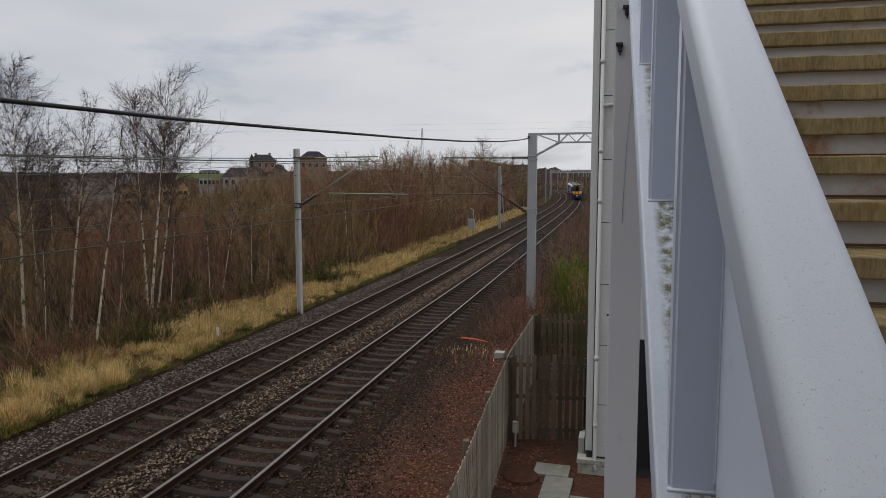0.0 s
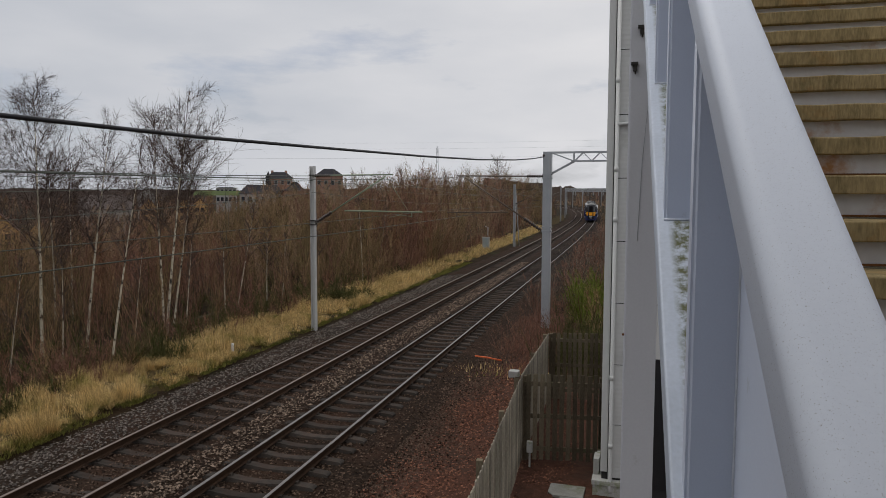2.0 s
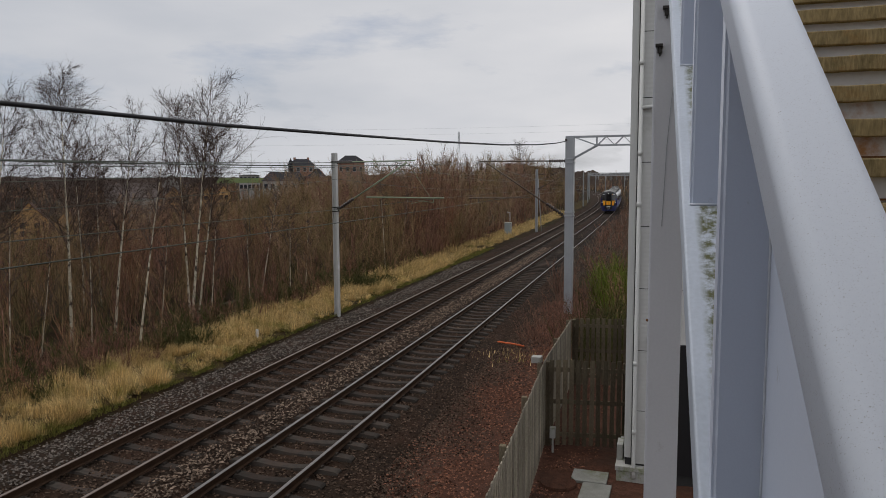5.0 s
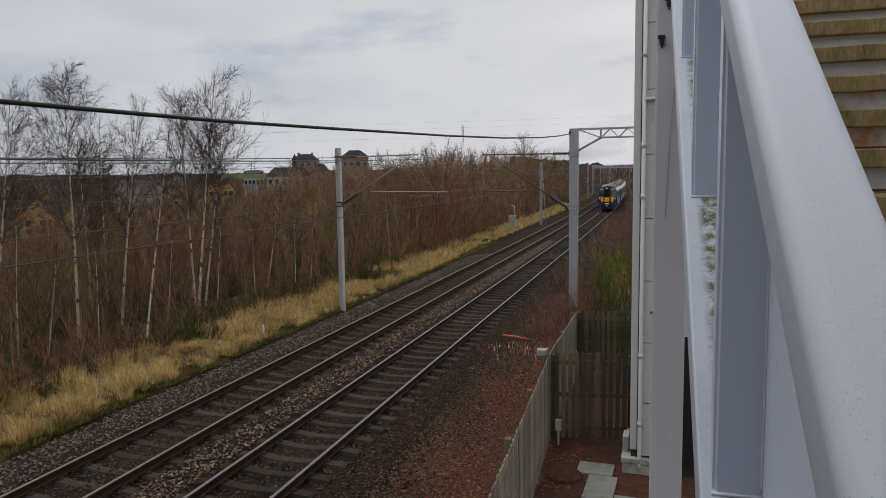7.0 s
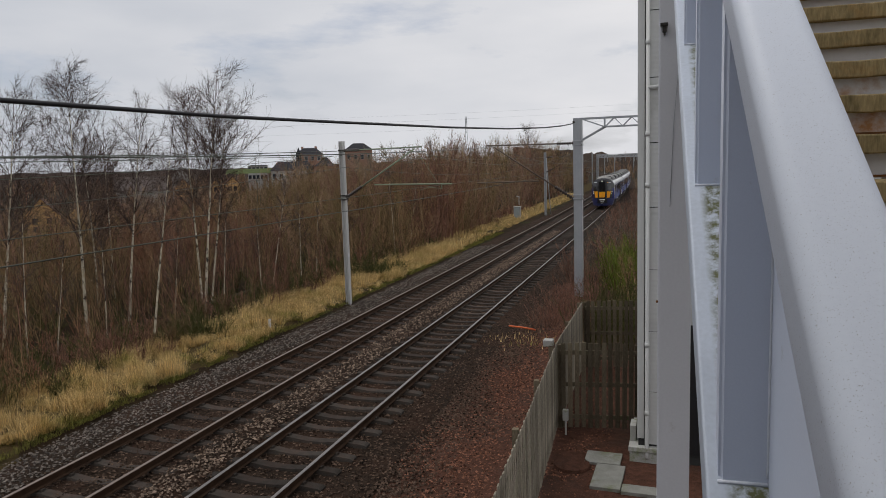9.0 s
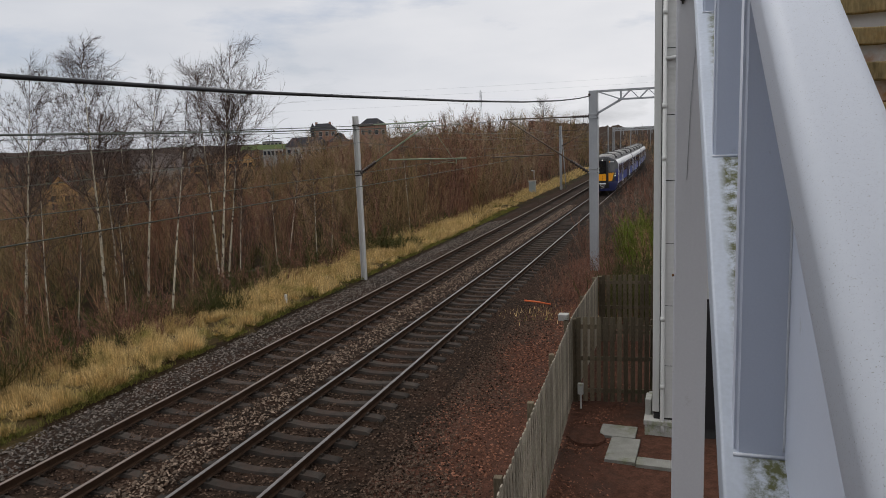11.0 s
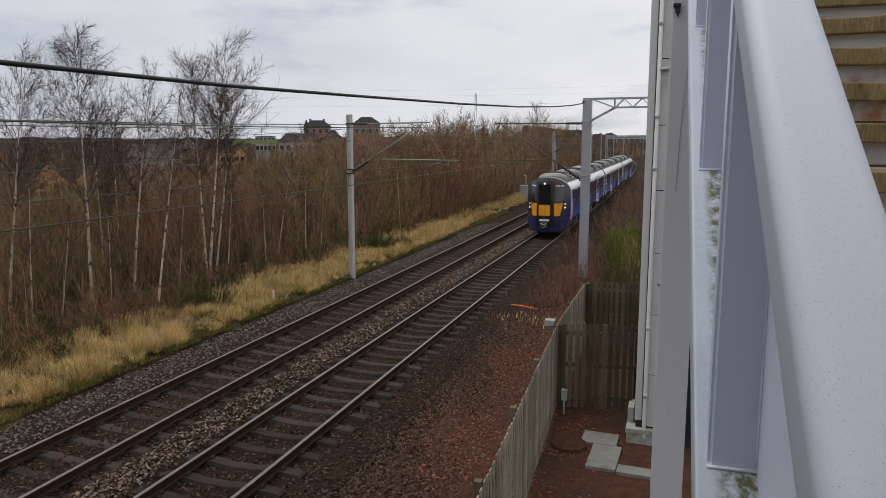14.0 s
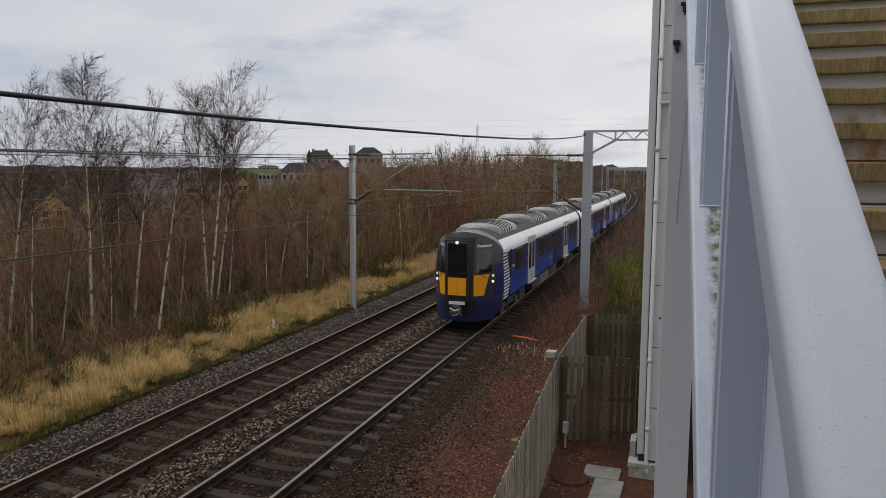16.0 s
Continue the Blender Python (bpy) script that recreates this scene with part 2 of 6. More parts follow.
M_fence = material("weathered_fence_board", (0.20, 0.165, 0.115), 0.9, base2=(0.07, 0.056, 0.039), scale=2.2, fine=30, bump=0.5, obrand=0.3, stretch=(4, 4, 0.5),
                   stain=(0.10, 0.11, 0.055), stain_scale=1.2, stain_at=(0.52, 0.72))
M_slab = material("concrete_slab", (0.27, 0.27, 0.25), 0.9, base2=(0.17, 0.17, 0.15), scale=5, fine=60, bump=0.3, stain=(0.10, 0.115, 0.04), stain_scale=1.4, stain_at=(0.5, 0.68))
M_plinth = material("plinth_concrete", (0.42, 0.42, 0.40), 0.85, base2=(0.32, 0.32, 0.30), scale=4, fine=40, bump=0.3, stain=(0.14, 0.17, 0.05), stain_scale=2.0, stain_at=(0.52, 0.66))
M_orange = material("orange_pipe", (0.62, 0.12, 0.03), 0.6, bump=0.05)
M_cab = material("grey_cabinet", (0.30, 0.34, 0.34), 0.5, base2=(0.25, 0.29, 0.29), bump=0.03)
M_blue = material("blue_train_paint", (0.016, 0.021, 0.13), 0.25, base2=(0.013, 0.017, 0.105), scale=0.6, fine=6, bump=0.0, spec=0.5)
M_bright = material("bright_blue_train_paint", (0.012, 0.10, 0.46), 0.3, base2=(0.014, 0.03, 0.20), scale=1.1, fine=22, bump=0.0, spec=0.5)
# the bright blue fades upwards into the navy
bn, bl_ = M_bright.node_tree.nodes, M_bright.node_tree.links
b_co, b_sep, b_rng, b_mix = bn.new("ShaderNodeTexCoord"), bn.new("ShaderNodeSeparateXYZ"), bn.new("ShaderNodeMapRange"), bn.new("ShaderNodeMix")
b_mix.data_type = "RGBA"
b_rng.inputs["From Min"].default_value, b_rng.inputs["From Max"].default_value = 1.2, 2.0
bl_.new(b_co.outputs["Object"], b_sep.inputs["Vector"])
bl_.new(b_sep.outputs["Z"], b_rng.inputs["Value"])
bl_.new(b_rng.outputs["Result"], b_mix.inputs["Factor"])
bl_.new(bn["Principled BSDF"].inputs["Base Color"].links[0].from_socket, b_mix.inputs["A"])
b_mix.inputs["B"].default_value = (0.016, 0.021, 0.13, 1)
bl_.new(b_mix.outputs["Result"], bn["Principled BSDF"].inputs["Base Color"])
M_navy = material("navy_train_paint", (0.018, 0.025, 0.095), 0.35, base2=(0.014, 0.02, 0.075), scale=1.5, fine=20, bump=0.02)
M_char = material("charcoal_train_paint", (0.032, 0.033, 0.037), 0.25, base2=(0.04, 0.042, 0.046), scale=1.5, fine=20, bump=0.02)
M_silver = material("silver_train_paint", (0.80, 0.81, 0.82), 0.22, base2=(0.70, 0.71, 0.72), scale=1.5, fine=20, bump=0.02)
M_roof = material("train_roof_grey", (0.045, 0.045, 0.046), 0.6, base2=(0.022, 0.022, 0.022), scale=1.2, fine=14, bump=0.05)
M_pod = material("train_roof_pod", (0.36, 0.36, 0.35), 0.35, 0.2, base2=(0.20, 0.195, 0.185), scale=2, fine=12, bump=0.03)
M_yellow = material("yellow_warning_panel", (0.85, 0.36, 0.008), 0.4, base2=(0.78, 0.32, 0.006), scale=2, fine=20, bump=0.02)
M_glass = material("dark_train_glass", (0.010, 0.011, 0.014), 0.06, bump=0, spec=0.7)
M_door = material("white_train_door", (0.52, 0.53, 0.53), 0.4, base2=(0.46, 0.47, 0.47), scale=2, fine=15, bump=0.02)
M_bogie = material("bogie_grime", (0.085, 0.072, 0.06), 0.75, base2=(0.03, 0.026, 0.022), scale=6, fine=40)
M_whitemark = material("white_marking", (0.75, 0.76, 0.78), 0.4, bump=0)
M_lamp = glow("headlamp_light", (1.0, 0.95, 0.86), 0.75)
M_lampdim = glow("marker_lamp_light", (1.0, 0.92, 0.8), 0.25)
M_roofslate = material("slate_roof", (0.042, 0.042, 0.048), 0.85, base2=(0.028, 0.028, 0.032), scale=0.5, fine=5)
M_rooftile = material("brown_tile_roof", (0.15, 0.085, 0.06), 0.85, base2=(0.09, 0.055, 0.042), scale=0.5, fine=5)
M_rooffaded = material("faded_grey_tile_roof", (0.15, 0.125, 0.115), 0.85, base2=(0.09, 0.075, 0.07), scale=0.5, fine=5)
M_brick = material("red_sandstone_wall", (0.34, 0.20, 0.15), 0.9, base2=(0.25, 0.15, 0.115), scale=0.5, fine=4)
M_buff = material("buff_brick_wall", (0.62, 0.38, 0.17), 0.9, base2=(0.48, 0.29, 0.13), scale=0.4, fine=4)
M_render = material("pale_harled_wall", (0.40, 0.39, 0.37), 0.9, base2=(0.33, 0.32, 0.30), scale=0.4, fine=4)
M_winglass = material("window_glass", (0.03, 0.035, 0.045), 0.1, bump=0)
M_field = material("far_field", (0.09, 0.12, 0.04), 0.95, base2=(0.05, 0.065, 0.025), scale=0.02, fine=0.3, bump=0)
M_hill = material("far_hill", (0.060, 0.043, 0.034), 0.95, base2=(0.028, 0.021, 0.017), scale=0.03, fine=0.25, bump=0)
M_fencepale = material("pale_fence_board", (0.40, 0.36, 0.29), 0.9, base2=(0.16, 0.14, 0.105), scale=2.2, fine=30, bump=0.5, obrand=0.3, stretch=(4, 4, 0.5),
                       stain=(0.14, 0.14, 0.08), stain_scale=1.2, stain_at=(0.54, 0.72))
M_conifer = material("dark_conifer", (0.022, 0.030, 0.018), 0.9, base2=(0.012, 0.017, 0.01), scale=2, fine=6, bump=0, island=0.4)


# ---------------------------------------------------------------- mesh helpers
def mesh_from(name, verts, faces, mats, smooth=False, index=None):
    me = bpy.data.meshes.new(name)
    me.from_pydata([tuple(v) for v in verts], [], [tuple(f) for f in faces])
    for m in (mats if isinstance(mats, (list, tuple)) else [mats]):
        me.materials.append(m)
    if index is not None:
        me.polygons.foreach_set("material_index", index)
    if smooth:
        me.polygons.foreach_set("use_smooth", [True] * len(me.polygons))
    me.update()
    return me


def fast_mesh(name, verts, tris, mat, smooth=False):
    """A mesh from arrays of corner places and triangles."""
    me = bpy.data.meshes.new(name)
    me.vertices.add(len(verts))
    me.vertices.foreach_set("co", np.asarray(verts, np.float32).ravel())
    me.loops.add(len(tris) * 3)
    me.loops.foreach_set("vertex_index", np.asarray(tris, np.int32).ravel())
    me.polygons.add(len(tris))
    me.polygons.foreach_set("loop_start", np.arange(len(tris), dtype=np.int32) * 3)
    me.polygons.foreach_set("use_smooth", np.full(len(tris), smooth))
    me.materials.append(mat)
    me.update(calc_edges=True)
    return me


def part(name, data, parent=None, label="", m=None):
    """One mesh object, under a thing or a part. data: a mesh, or (bmesh, material)."""
    if isinstance(data, tuple):
        bm, mat = data
        me = bpy.data.meshes.new(name)
        bm.normal_update()
        bm.to_mesh(me)
        bm.free()
        for mm in (mat if isinstance(mat, (list, tuple)) else [mat]):
            me.materials.append(mm)
        data = me
    ob = new(name, data)
    if m is not None:
        ob.matrix_basis = m
    if parent is not None:
        ob.parent = parent
    if label:
        ob["label"] = label
    return ob


def empty(name, label, category, m=None, group="", kind=""):
    ob = new(name)
    ob.empty_display_size = 0.3
    if m is not None:
        ob.matrix_basis = m
    return tagged(ob, label, category, group, kind)


def add_box(bm, lo, hi, m=None, bevel=0.0, mat=0):
    lo, hi = Vector(lo), Vector(hi)
    mm = Matrix.Translation((lo + hi) / 2) @ Matrix.Diagonal((*(hi - lo), 1))
    r = bmesh.ops.create_cube(bm, size=1.0, matrix=(m @ mm) if m is not None else mm)
    vs = r["verts"]
    fs = list({f for v in vs for f in v.link_faces})
    for f in fs:
        f.material_index = mat
    if bevel > 0:
        es = list({e for v in vs for e in v.link_edges})
        rb = bmesh.ops.bevel(bm, geom=es, offset=bevel, segments=2, affect="EDGES", profile=0.5)
        for f in rb["faces"]:
            f.material_index = mat
    return vs


def boxes(items, bevel=0.0, m=None):
    bm = bmesh.new()
    for lo, hi in items:
        add_box(bm, lo, hi, m, bevel)
    return bm


def tube_mesh(name, points, radius, mat, sides=8, radii=None):
    """A tube along points."""
    P = [Vector(p) for p in points]
    verts, faces = [], []
    up = Vector((0, 0, 1))
    for i, p in enumerate(P):
        d = (P[min(i + 1, len(P) - 1)] - P[max(i - 1, 0)]).normalized()
        a = d.cross(up)
        if a.length < 1e-3:
            a = d.cross(Vector((1, 0, 0)))
        a.normalize()
        b = a.cross(d)
        r = radii[i] if radii else radius
        for k in range(sides):
            an = 2 * math.pi * k / sides
            verts.append(p + a * (r * math.cos(an)) + b * (r * math.sin(an)))
    for i in range(len(P) - 1):
        for k in range(sides):
            k2 = (k + 1) % sides
            faces.append((i * sides + k, i * sides + k2, (i + 1) * sides + k2, (i + 1) * sides + k))
    faces.append(tuple(range(sides))[::-1])
    faces.append(tuple((len(P) - 1) * sides + k for k in range(sides)))
    return mesh_from(name, verts, faces, mat, smooth=sides > 4)


def beam(bm, a, b, w, h, mat=0):
    """A rectangular bar from a to b."""
    a, b = Vector(a), Vector(b)
    d = b - a
    q = d.to_track_quat("Y", "Z").to_matrix().to_4x4()
    mm = Matrix.Translation((a + b) / 2) @ q @ Matrix.Diagonal((w, d.length, h, 1))
    r = bmesh.ops.create_cube(bm, size=1.0, matrix=mm)
    for v in r["verts"]:
        for f in v.link_faces:
            f.material_index = mat


# ---------------------------------------------------------------- the line of the railway
LINE_Y = [0, 20, 41, 63, 81, 96, 113, 138, 157, 188, 242, 330, 430]
LINE_X = [-7.35, -8.0, -8.75, -9.6, -10.4, -11.1, -11.95, -13.4, -14.7, -17.4, -25, -43, -72]
LINE = np.polyfit(LINE_Y, LINE_X, 5)
LINE_D = np.polyder(LINE)


def line_x(y):
    return float(np.polyval(LINE, y))


def line_turn(y):
    """The bearing of the line to the left of north, in radians."""
    return math.atan(-float(np.polyval(LINE_D, y)))


def beside(y, off):
    """The place off metres to the right of the line at y."""
    a = line_turn(y)
    return (line_x(y) + off * math.cos(a), y + off * math.sin(a))


def ground_z(x, y):
    """Height of the ground: ballast shoulder, cess, verge, wood floor and the compound."""
    u = x - line_x(min(max(y, -40), 400))
    n = noise.noise((x * 0.13, y * 0.13, 0.0))
    if u < -6.3:
        v = min(1, max(0, (-u - 8.8) / 9))
        w = min(1, max(0, (-u - 34) / 70)) * min(1, max(0, (185 - y) / 50))
        return -0.36 + 0.10 * n * min(1, -u - 6.3) - 1.0 * v * v * (3 - 2 * v) - 4.6 * w * w * (3 - 2 * w)
    if u < 3.0:
        return -0.42
    return -0.28 + 0.04 * n


# ---------------------------------------------------------------- ground
def build_ground():
    xs = [-1800, -900, -500, -300, -200, -150, -110, -80, -64, -52] + [-44 + 1.6 * i for i in range(38)] + [20, 26, 35, 50, 80, 150, 300, 700, 1500]
    ys = [-500, -150, -60, -30, -16] + [-8 + 1.8 * i for i in range(72)] + [130, 140, 152, 165, 180, 200, 225, 255, 290, 340, 400, 500, 700, 1000, 1500, 2200, 3200]
    verts = [(x, y, ground_z(x, y)) for y in ys for x in xs]
    nx = len(xs)
    faces = [(j * nx + i, j * nx + i + 1, (j + 1) * nx + i + 1, (j + 1) * nx + i) for j in range(len(ys) - 1) for i in range(nx - 1)]
    ob = part("ground", mesh_from("ground", verts, faces, M_earth, smooth=True))
    tagged(ob, "damp brown earth with patches of moss under bare scrub", "ground", kind="structure")


def strip(name, offsets, y0, y1, step, mat, wob=0.0, zn=0.0):
    """A sheet along the line: offsets gives (distance to the right, height) pairs."""
    ys = []
    y = y0
    while y < y1:
        ys.append(y)
        y += step * (1 if y < 60 else 2.5 if y < 140 else 6)
    ys.append(y1)
    verts = []
    for y in ys:
        for k, (o, z) in enumerate(offsets):
            edge = k in (0, len(offsets) - 1)
            oo = o + (wob * noise.noise((y * 0.45, o, 3.0)) if edge else 0)
            px, py = beside(y, oo)
            verts.append((px, py, z + zn * noise.noise((px * 1.7, py * 1.7, 5.0))))
    n = len(offsets)
    faces = [(j * n + i, j * n + i + 1, (j + 1) * n + i + 1, (j + 1) * n + i) for j in range(len(ys) - 1) for i in range(n - 1)]
    return mesh_from(name, verts, faces, mat, smooth=True)


TRACKS = (0.0, -3.27)


def build_tracks():
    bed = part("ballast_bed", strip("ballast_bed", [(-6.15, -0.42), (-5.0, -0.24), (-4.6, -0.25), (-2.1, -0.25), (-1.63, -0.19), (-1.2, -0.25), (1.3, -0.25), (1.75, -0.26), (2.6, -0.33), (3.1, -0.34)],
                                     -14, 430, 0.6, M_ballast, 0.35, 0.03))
    tagged(bed, "dark grey-brown stone ballast bed under two tracks", "ballast", kind="structure")
    # rail section: foot, web, head
    prof = [(-0.07, -0.159), (0.07, -0.159), (0.07, -0.148), (0.012, -0.135), (0.011, -0.045), (0.036, -0.036), (0.036, -0.010), (0.028, 0.0), (-0.028, 0.0), (-0.036, -0.010), (-0.036, -0.036), (-0.011, -0.045), (-0.012, -0.135), (-0.07, -0.148)]
    ys = [-14 + 1.5 * i for i in range(100)] + [136 + 4 * i for i in range(74)]
    made = []
    for track, word in zip(TRACKS, ("with polished running rails", "with rusty-sided rails")):
        tr = empty("railway_track", "concrete-sleepered railway track " + word, "railway track", kind="structure")
        for side in (-0.7525, 0.7525):
            verts, faces, idx = [], [], []
            n = len(prof)
            for y in ys:
                for px, pz in prof:
                    a, b = beside(y, track + side + px)
                    verts.append((a, b, pz))
            for j in range(len(ys) - 1):
                for i in range(n):
                    faces.append((j * n + i, j * n + (i + 1) % n, (j + 1) * n + (i + 1) % n, (j + 1) * n + i))
                    idx.append(1 if i in (6, 7, 8) else 0)
            part("rail", mesh_from("rail", verts, faces, [M_rail, M_railtop if track == 0 else M_railtop2], index=idx), tr)
        made.append(tr)
    return made


def sleeper_mesh():
    """A concrete sleeper: deeper ends, a dipped middle, rail pads and clips."""
    xs = [-1.25, -1.2, -0.95, -0.75, -0.55, -0.28, 0.0, 0.28, 0.55, 0.75, 0.95, 1.2, 1.25]
    top = [-0.215, -0.185, -0.165, -0.16, -0.165, -0.198, -0.206, -0.198, -0.165, -0.16, -0.165, -0.185, -0.215]
    verts, faces = [], []
    for x, z in zip(xs, top):
        verts += [(x, -0.14, z - 0.09), (x, -0.105, z), (x, 0.105, z), (x, 0.14, z - 0.09)]
    for i in range(len(xs) - 1):
        for k in range(3):
            a = i * 4 + k
            faces.append((a, a + 4, a + 5, a + 1))
    faces += [(0, 1, 2, 3), tuple((len(xs) - 1) * 4 + k for k in (3, 2, 1, 0))]
    for s in (-0.7525, 0.7525):
        for o in (-0.11, 0.11):
            b = len(verts)
            for dx, dy, dz in ((-.03, -.06, 0), (.03, -.06, 0), (.03, .06, 0), (-.03, .06, 0), (-.02, -.045, .045), (.02, -.045, .045), (.02, .045, .045), (-.02, .045, .045)):
                verts.append((s + o + dx, dy, -0.165 + dz))
            faces += [(b + 4, b + 5, b + 6, b + 7), (b, b + 1, b + 5, b + 4), (b + 1, b + 2, b + 6, b + 5), (b + 2, b + 3, b + 7, b + 6), (b + 3, b, b + 4, b + 7)]
    return mesh_from("sleeper", verts, faces, M_sleeper)


def build_sleepers(tracks):
    me = sleeper_mesh()
    rng = random.Random(4)
    for tr, off in zip(tracks, TRACKS):
        y = -3.0
        while y < 186:
            px, py = beside(y, off)
            sink = 0.0 if off == 0 else -0.034
            ob = part("sleeper", me, tr, m=pose(px, py, sink + rng.uniform(-0.008, 0.004), 0, 0, math.degrees(line_turn(y)) + rng.uniform(-0.7, 0.7)))
            y += 0.7


# ---------------------------------------------------------------- stair and truss beside the camera
STAIR_TURN, STAIR_SLOPE = 3.3, 32.0
STAIR = pose(0.08, 2.10, 6.15, 0, 0, STAIR_TURN)      # x to the right, y up the flight, at the top chord's lower outer edge
TAN_S = math.tan(radians(STAIR_SLOPE))


def inclined(m, y0, y1, x0, x1, h, z_at0, bevel):
    """A rounded box member that follows the slope; z_at0: height of its lower edge at y = 0."""
    s = radians(STAIR_SLOPE)
    L = (y1 - y0) / math.cos(s)
    bm = bmesh.new()
    mm = Matrix.Translation((0, y0, z_at0 + y0 * TAN_S)) @ Matrix.Rotation(s, 4, "X")
    r = add_box(bm, (x0, 0, 0), (x1, L, h), mm)
    es = [e for e in bm.edges if abs((mm.inverted().to_3x3() @ (e.verts[0].co - e.verts[1].co)).y) > 1]
    bmesh.ops.bevel(bm, geom=es, offset=bevel, segments=8, affect="EDGES", profile=0.5)
    for f in bm.faces:
        f.smooth = abs(f.normal.x) < 0.999 or f.calc_area() > 0.05
    return bm


POST_Y = [0.0, 1.28, 2.56, 3.84, 5.12]
LOW_Z = -1.385    # top of the lower chord at y = 0


def build_stair():
    rng_w = random.Random(2)
    st = empty("footbridge_stair_truss", "white painted steel stair truss with sloping rails and algae stains", "footbridge stair", STAIR)
    part("top_chord", (inclined(None, -2.6, 6.2, -0.022, 0.106, 0.125, 0.0, 0.032), M_white_lit), st, "white speckled steel top rail")
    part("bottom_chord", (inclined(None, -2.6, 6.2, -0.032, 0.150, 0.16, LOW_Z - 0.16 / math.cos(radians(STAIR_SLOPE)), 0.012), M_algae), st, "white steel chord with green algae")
    for y in POST_Y:
        bm = bmesh.new()
        z0 = LOW_Z + y * TAN_S
        vs = add_box(bm, (0.002, y, z0), (0.148, y + 0.10, y * TAN_S + 0.02))
        for v in vs:      # ends cut to the slope
            v.co.z += (v.co.y - y) * TAN_S
        es = [e for e in bm.edges if abs(e.verts[0].co.z - e.verts[1].co.z) > 1]
        bmesh.ops.bevel(bm, geom=es, offset=0.012, segments=3, affect="EDGES")
        part("post", (bm, M_white_shade), st)
        # weld bead round the foot
        part("weld", tube_mesh("weld", [(0.0, y - 0.004, z0), (0.148, y - 0.004, z0 + 0.0)], 0.006, M_weld, 6), st)
    bead = [(0.1325, -0.002, LOW_Z + 0.02 + k * 0.02) for k in range(67)]
    part("weld", tube_mesh("weld", bead, 0.008, M_weld, 6, [0.0040 + rng_w.uniform(0, 0.0012) for _ in bead]), st)
    for a, b in [(-2.7, 0.0)] + list(zip(POST_Y[:-1], POST_Y[1:])):
        bm = bmesh.new()
        vs = add_box(bm, (0.134, a + 0.10, 0), (0.142, b, 1.0))
        for v in vs:
            v.co.z = (LOW_Z if v.co.z < 0.5 else 0.0) + v.co.y * TAN_S
        part("infill_panel", (bm, M_white_shade), st)
    # flight: concrete treads on steel risers
    fl = empty("stair_flight", "stair flight with mossy concrete treads and grey steel risers", "stairs", STAIR)
    for k in range(-17, 13):
        y, z = 0.893 + 0.2645 * k, -0.397 + 0.165 * k
        bm = bmesh.new()
        add_box(bm, (0.15, y, z - 0.071), (2.2, y + 0.30, z), bevel=0.006)
        bmesh.ops.subdivide_edges(bm, edges=[e for e in bm.edges if abs(e.verts[0].co.x - e.verts[1].co.x) > 1], cuts=40)
        for v in bm.verts:
            v.co += Vector((0, noise.noise((v.co.x * 9, k * 3.1, v.co.z * 20)) * 0.004, noise.noise((v.co.x * 7, k * 5.7, 2)) * 0.004))
        part("tread", (bm, M_tread), fl)
        part("riser", (boxes([((0.15, y + 0.045, z - 0.165 + 0.004), (2.2, y + 0.053, z - 0.0712))]), M_riser), fl)
        part("riser_lip", (boxes([((0.15, y + 0.036, z - 0.158), (2.2, y + 0.044, z - 0.150))]), M_rust), fl)
    bm = bmesh.new()
    vs = add_box(bm, (2.2, -3.6, 0), (2.25, 4.2, 1.0))
    for v in vs:
        v.co.z = (-2.0 if v.co.z < 0.5 else 0.1) + v.co.y * TAN_S
    part("far_side_panel", (bm, M_white_shade), fl)
    # unseen wall added behind the camera to keep sky light off the posts
    back = part("unseen_light_blocker", (boxes([((-5.0, -1.9, 0.0), (3.2, -1.7, 8.8))]), M_blocker))
    tagged(back, "plain dark grey wall, unseen, added to block light from behind", "wall", kind="structure")
    # column of the bridge, rising past the stair
    col = empty("bridge_column", "tall pale grey steel column of the footbridge", "column", pose(-0.34, 7.5, 0, 0, 0, 2.0))
    part("front_flange", (boxes([((0, 0, -0.4), (0.31, 0.02, 10.5))], 0.003), M_colsteel), col)
    part("web", (boxes([((0.147, 0.02, -0.4), (0.163, 0.285, 10.5))]), M_colsteel), col)
    part("back_flange", (boxes([((-0.02, 0.285, -0.4), (0.31, 0.305, 10.5))], 0.003), M_colsteel), col)
    part("base_plate", (boxes([((-0.1, -0.12, -0.4), (0.41, 0.43, -0.19))], 0.01), M_colsteel), col)
    for z, dx in ((7.33, 0.10), (6.97, 0.04)):
        bm = boxes([((dx - 0.04, -0.05, z), (dx + 0.03, 0.0, z + 0.03)), ((dx - 0.02, -0.04, z - 0.06), (dx + 0.02, -0.005, z)), ((dx - 0.005, -0.03, z - 0.09), (dx + 0.01, -0.015, z - 0.06))], 0.003)
        part("bracket", (bm, M_darksteel), col, "dark steel clamp bracket")
    part("drain_stub", tube_mesh("drain_stub", [(-0.02, -0.002, 4.23), (-0.02, -0.03, 4.23)], 0.012, M_rust, 8), col)
    part("cable", tube_mesh("cable", [(0.215, -0.006, 7.3), (0.21, -0.006, 6.9), (0.16, -0.006, 6.4), (0.13, -0.006, 6.0), (0.10, -0.006, 5.2)], 0.0025, M_galv, 6), col, "thin grey cable")


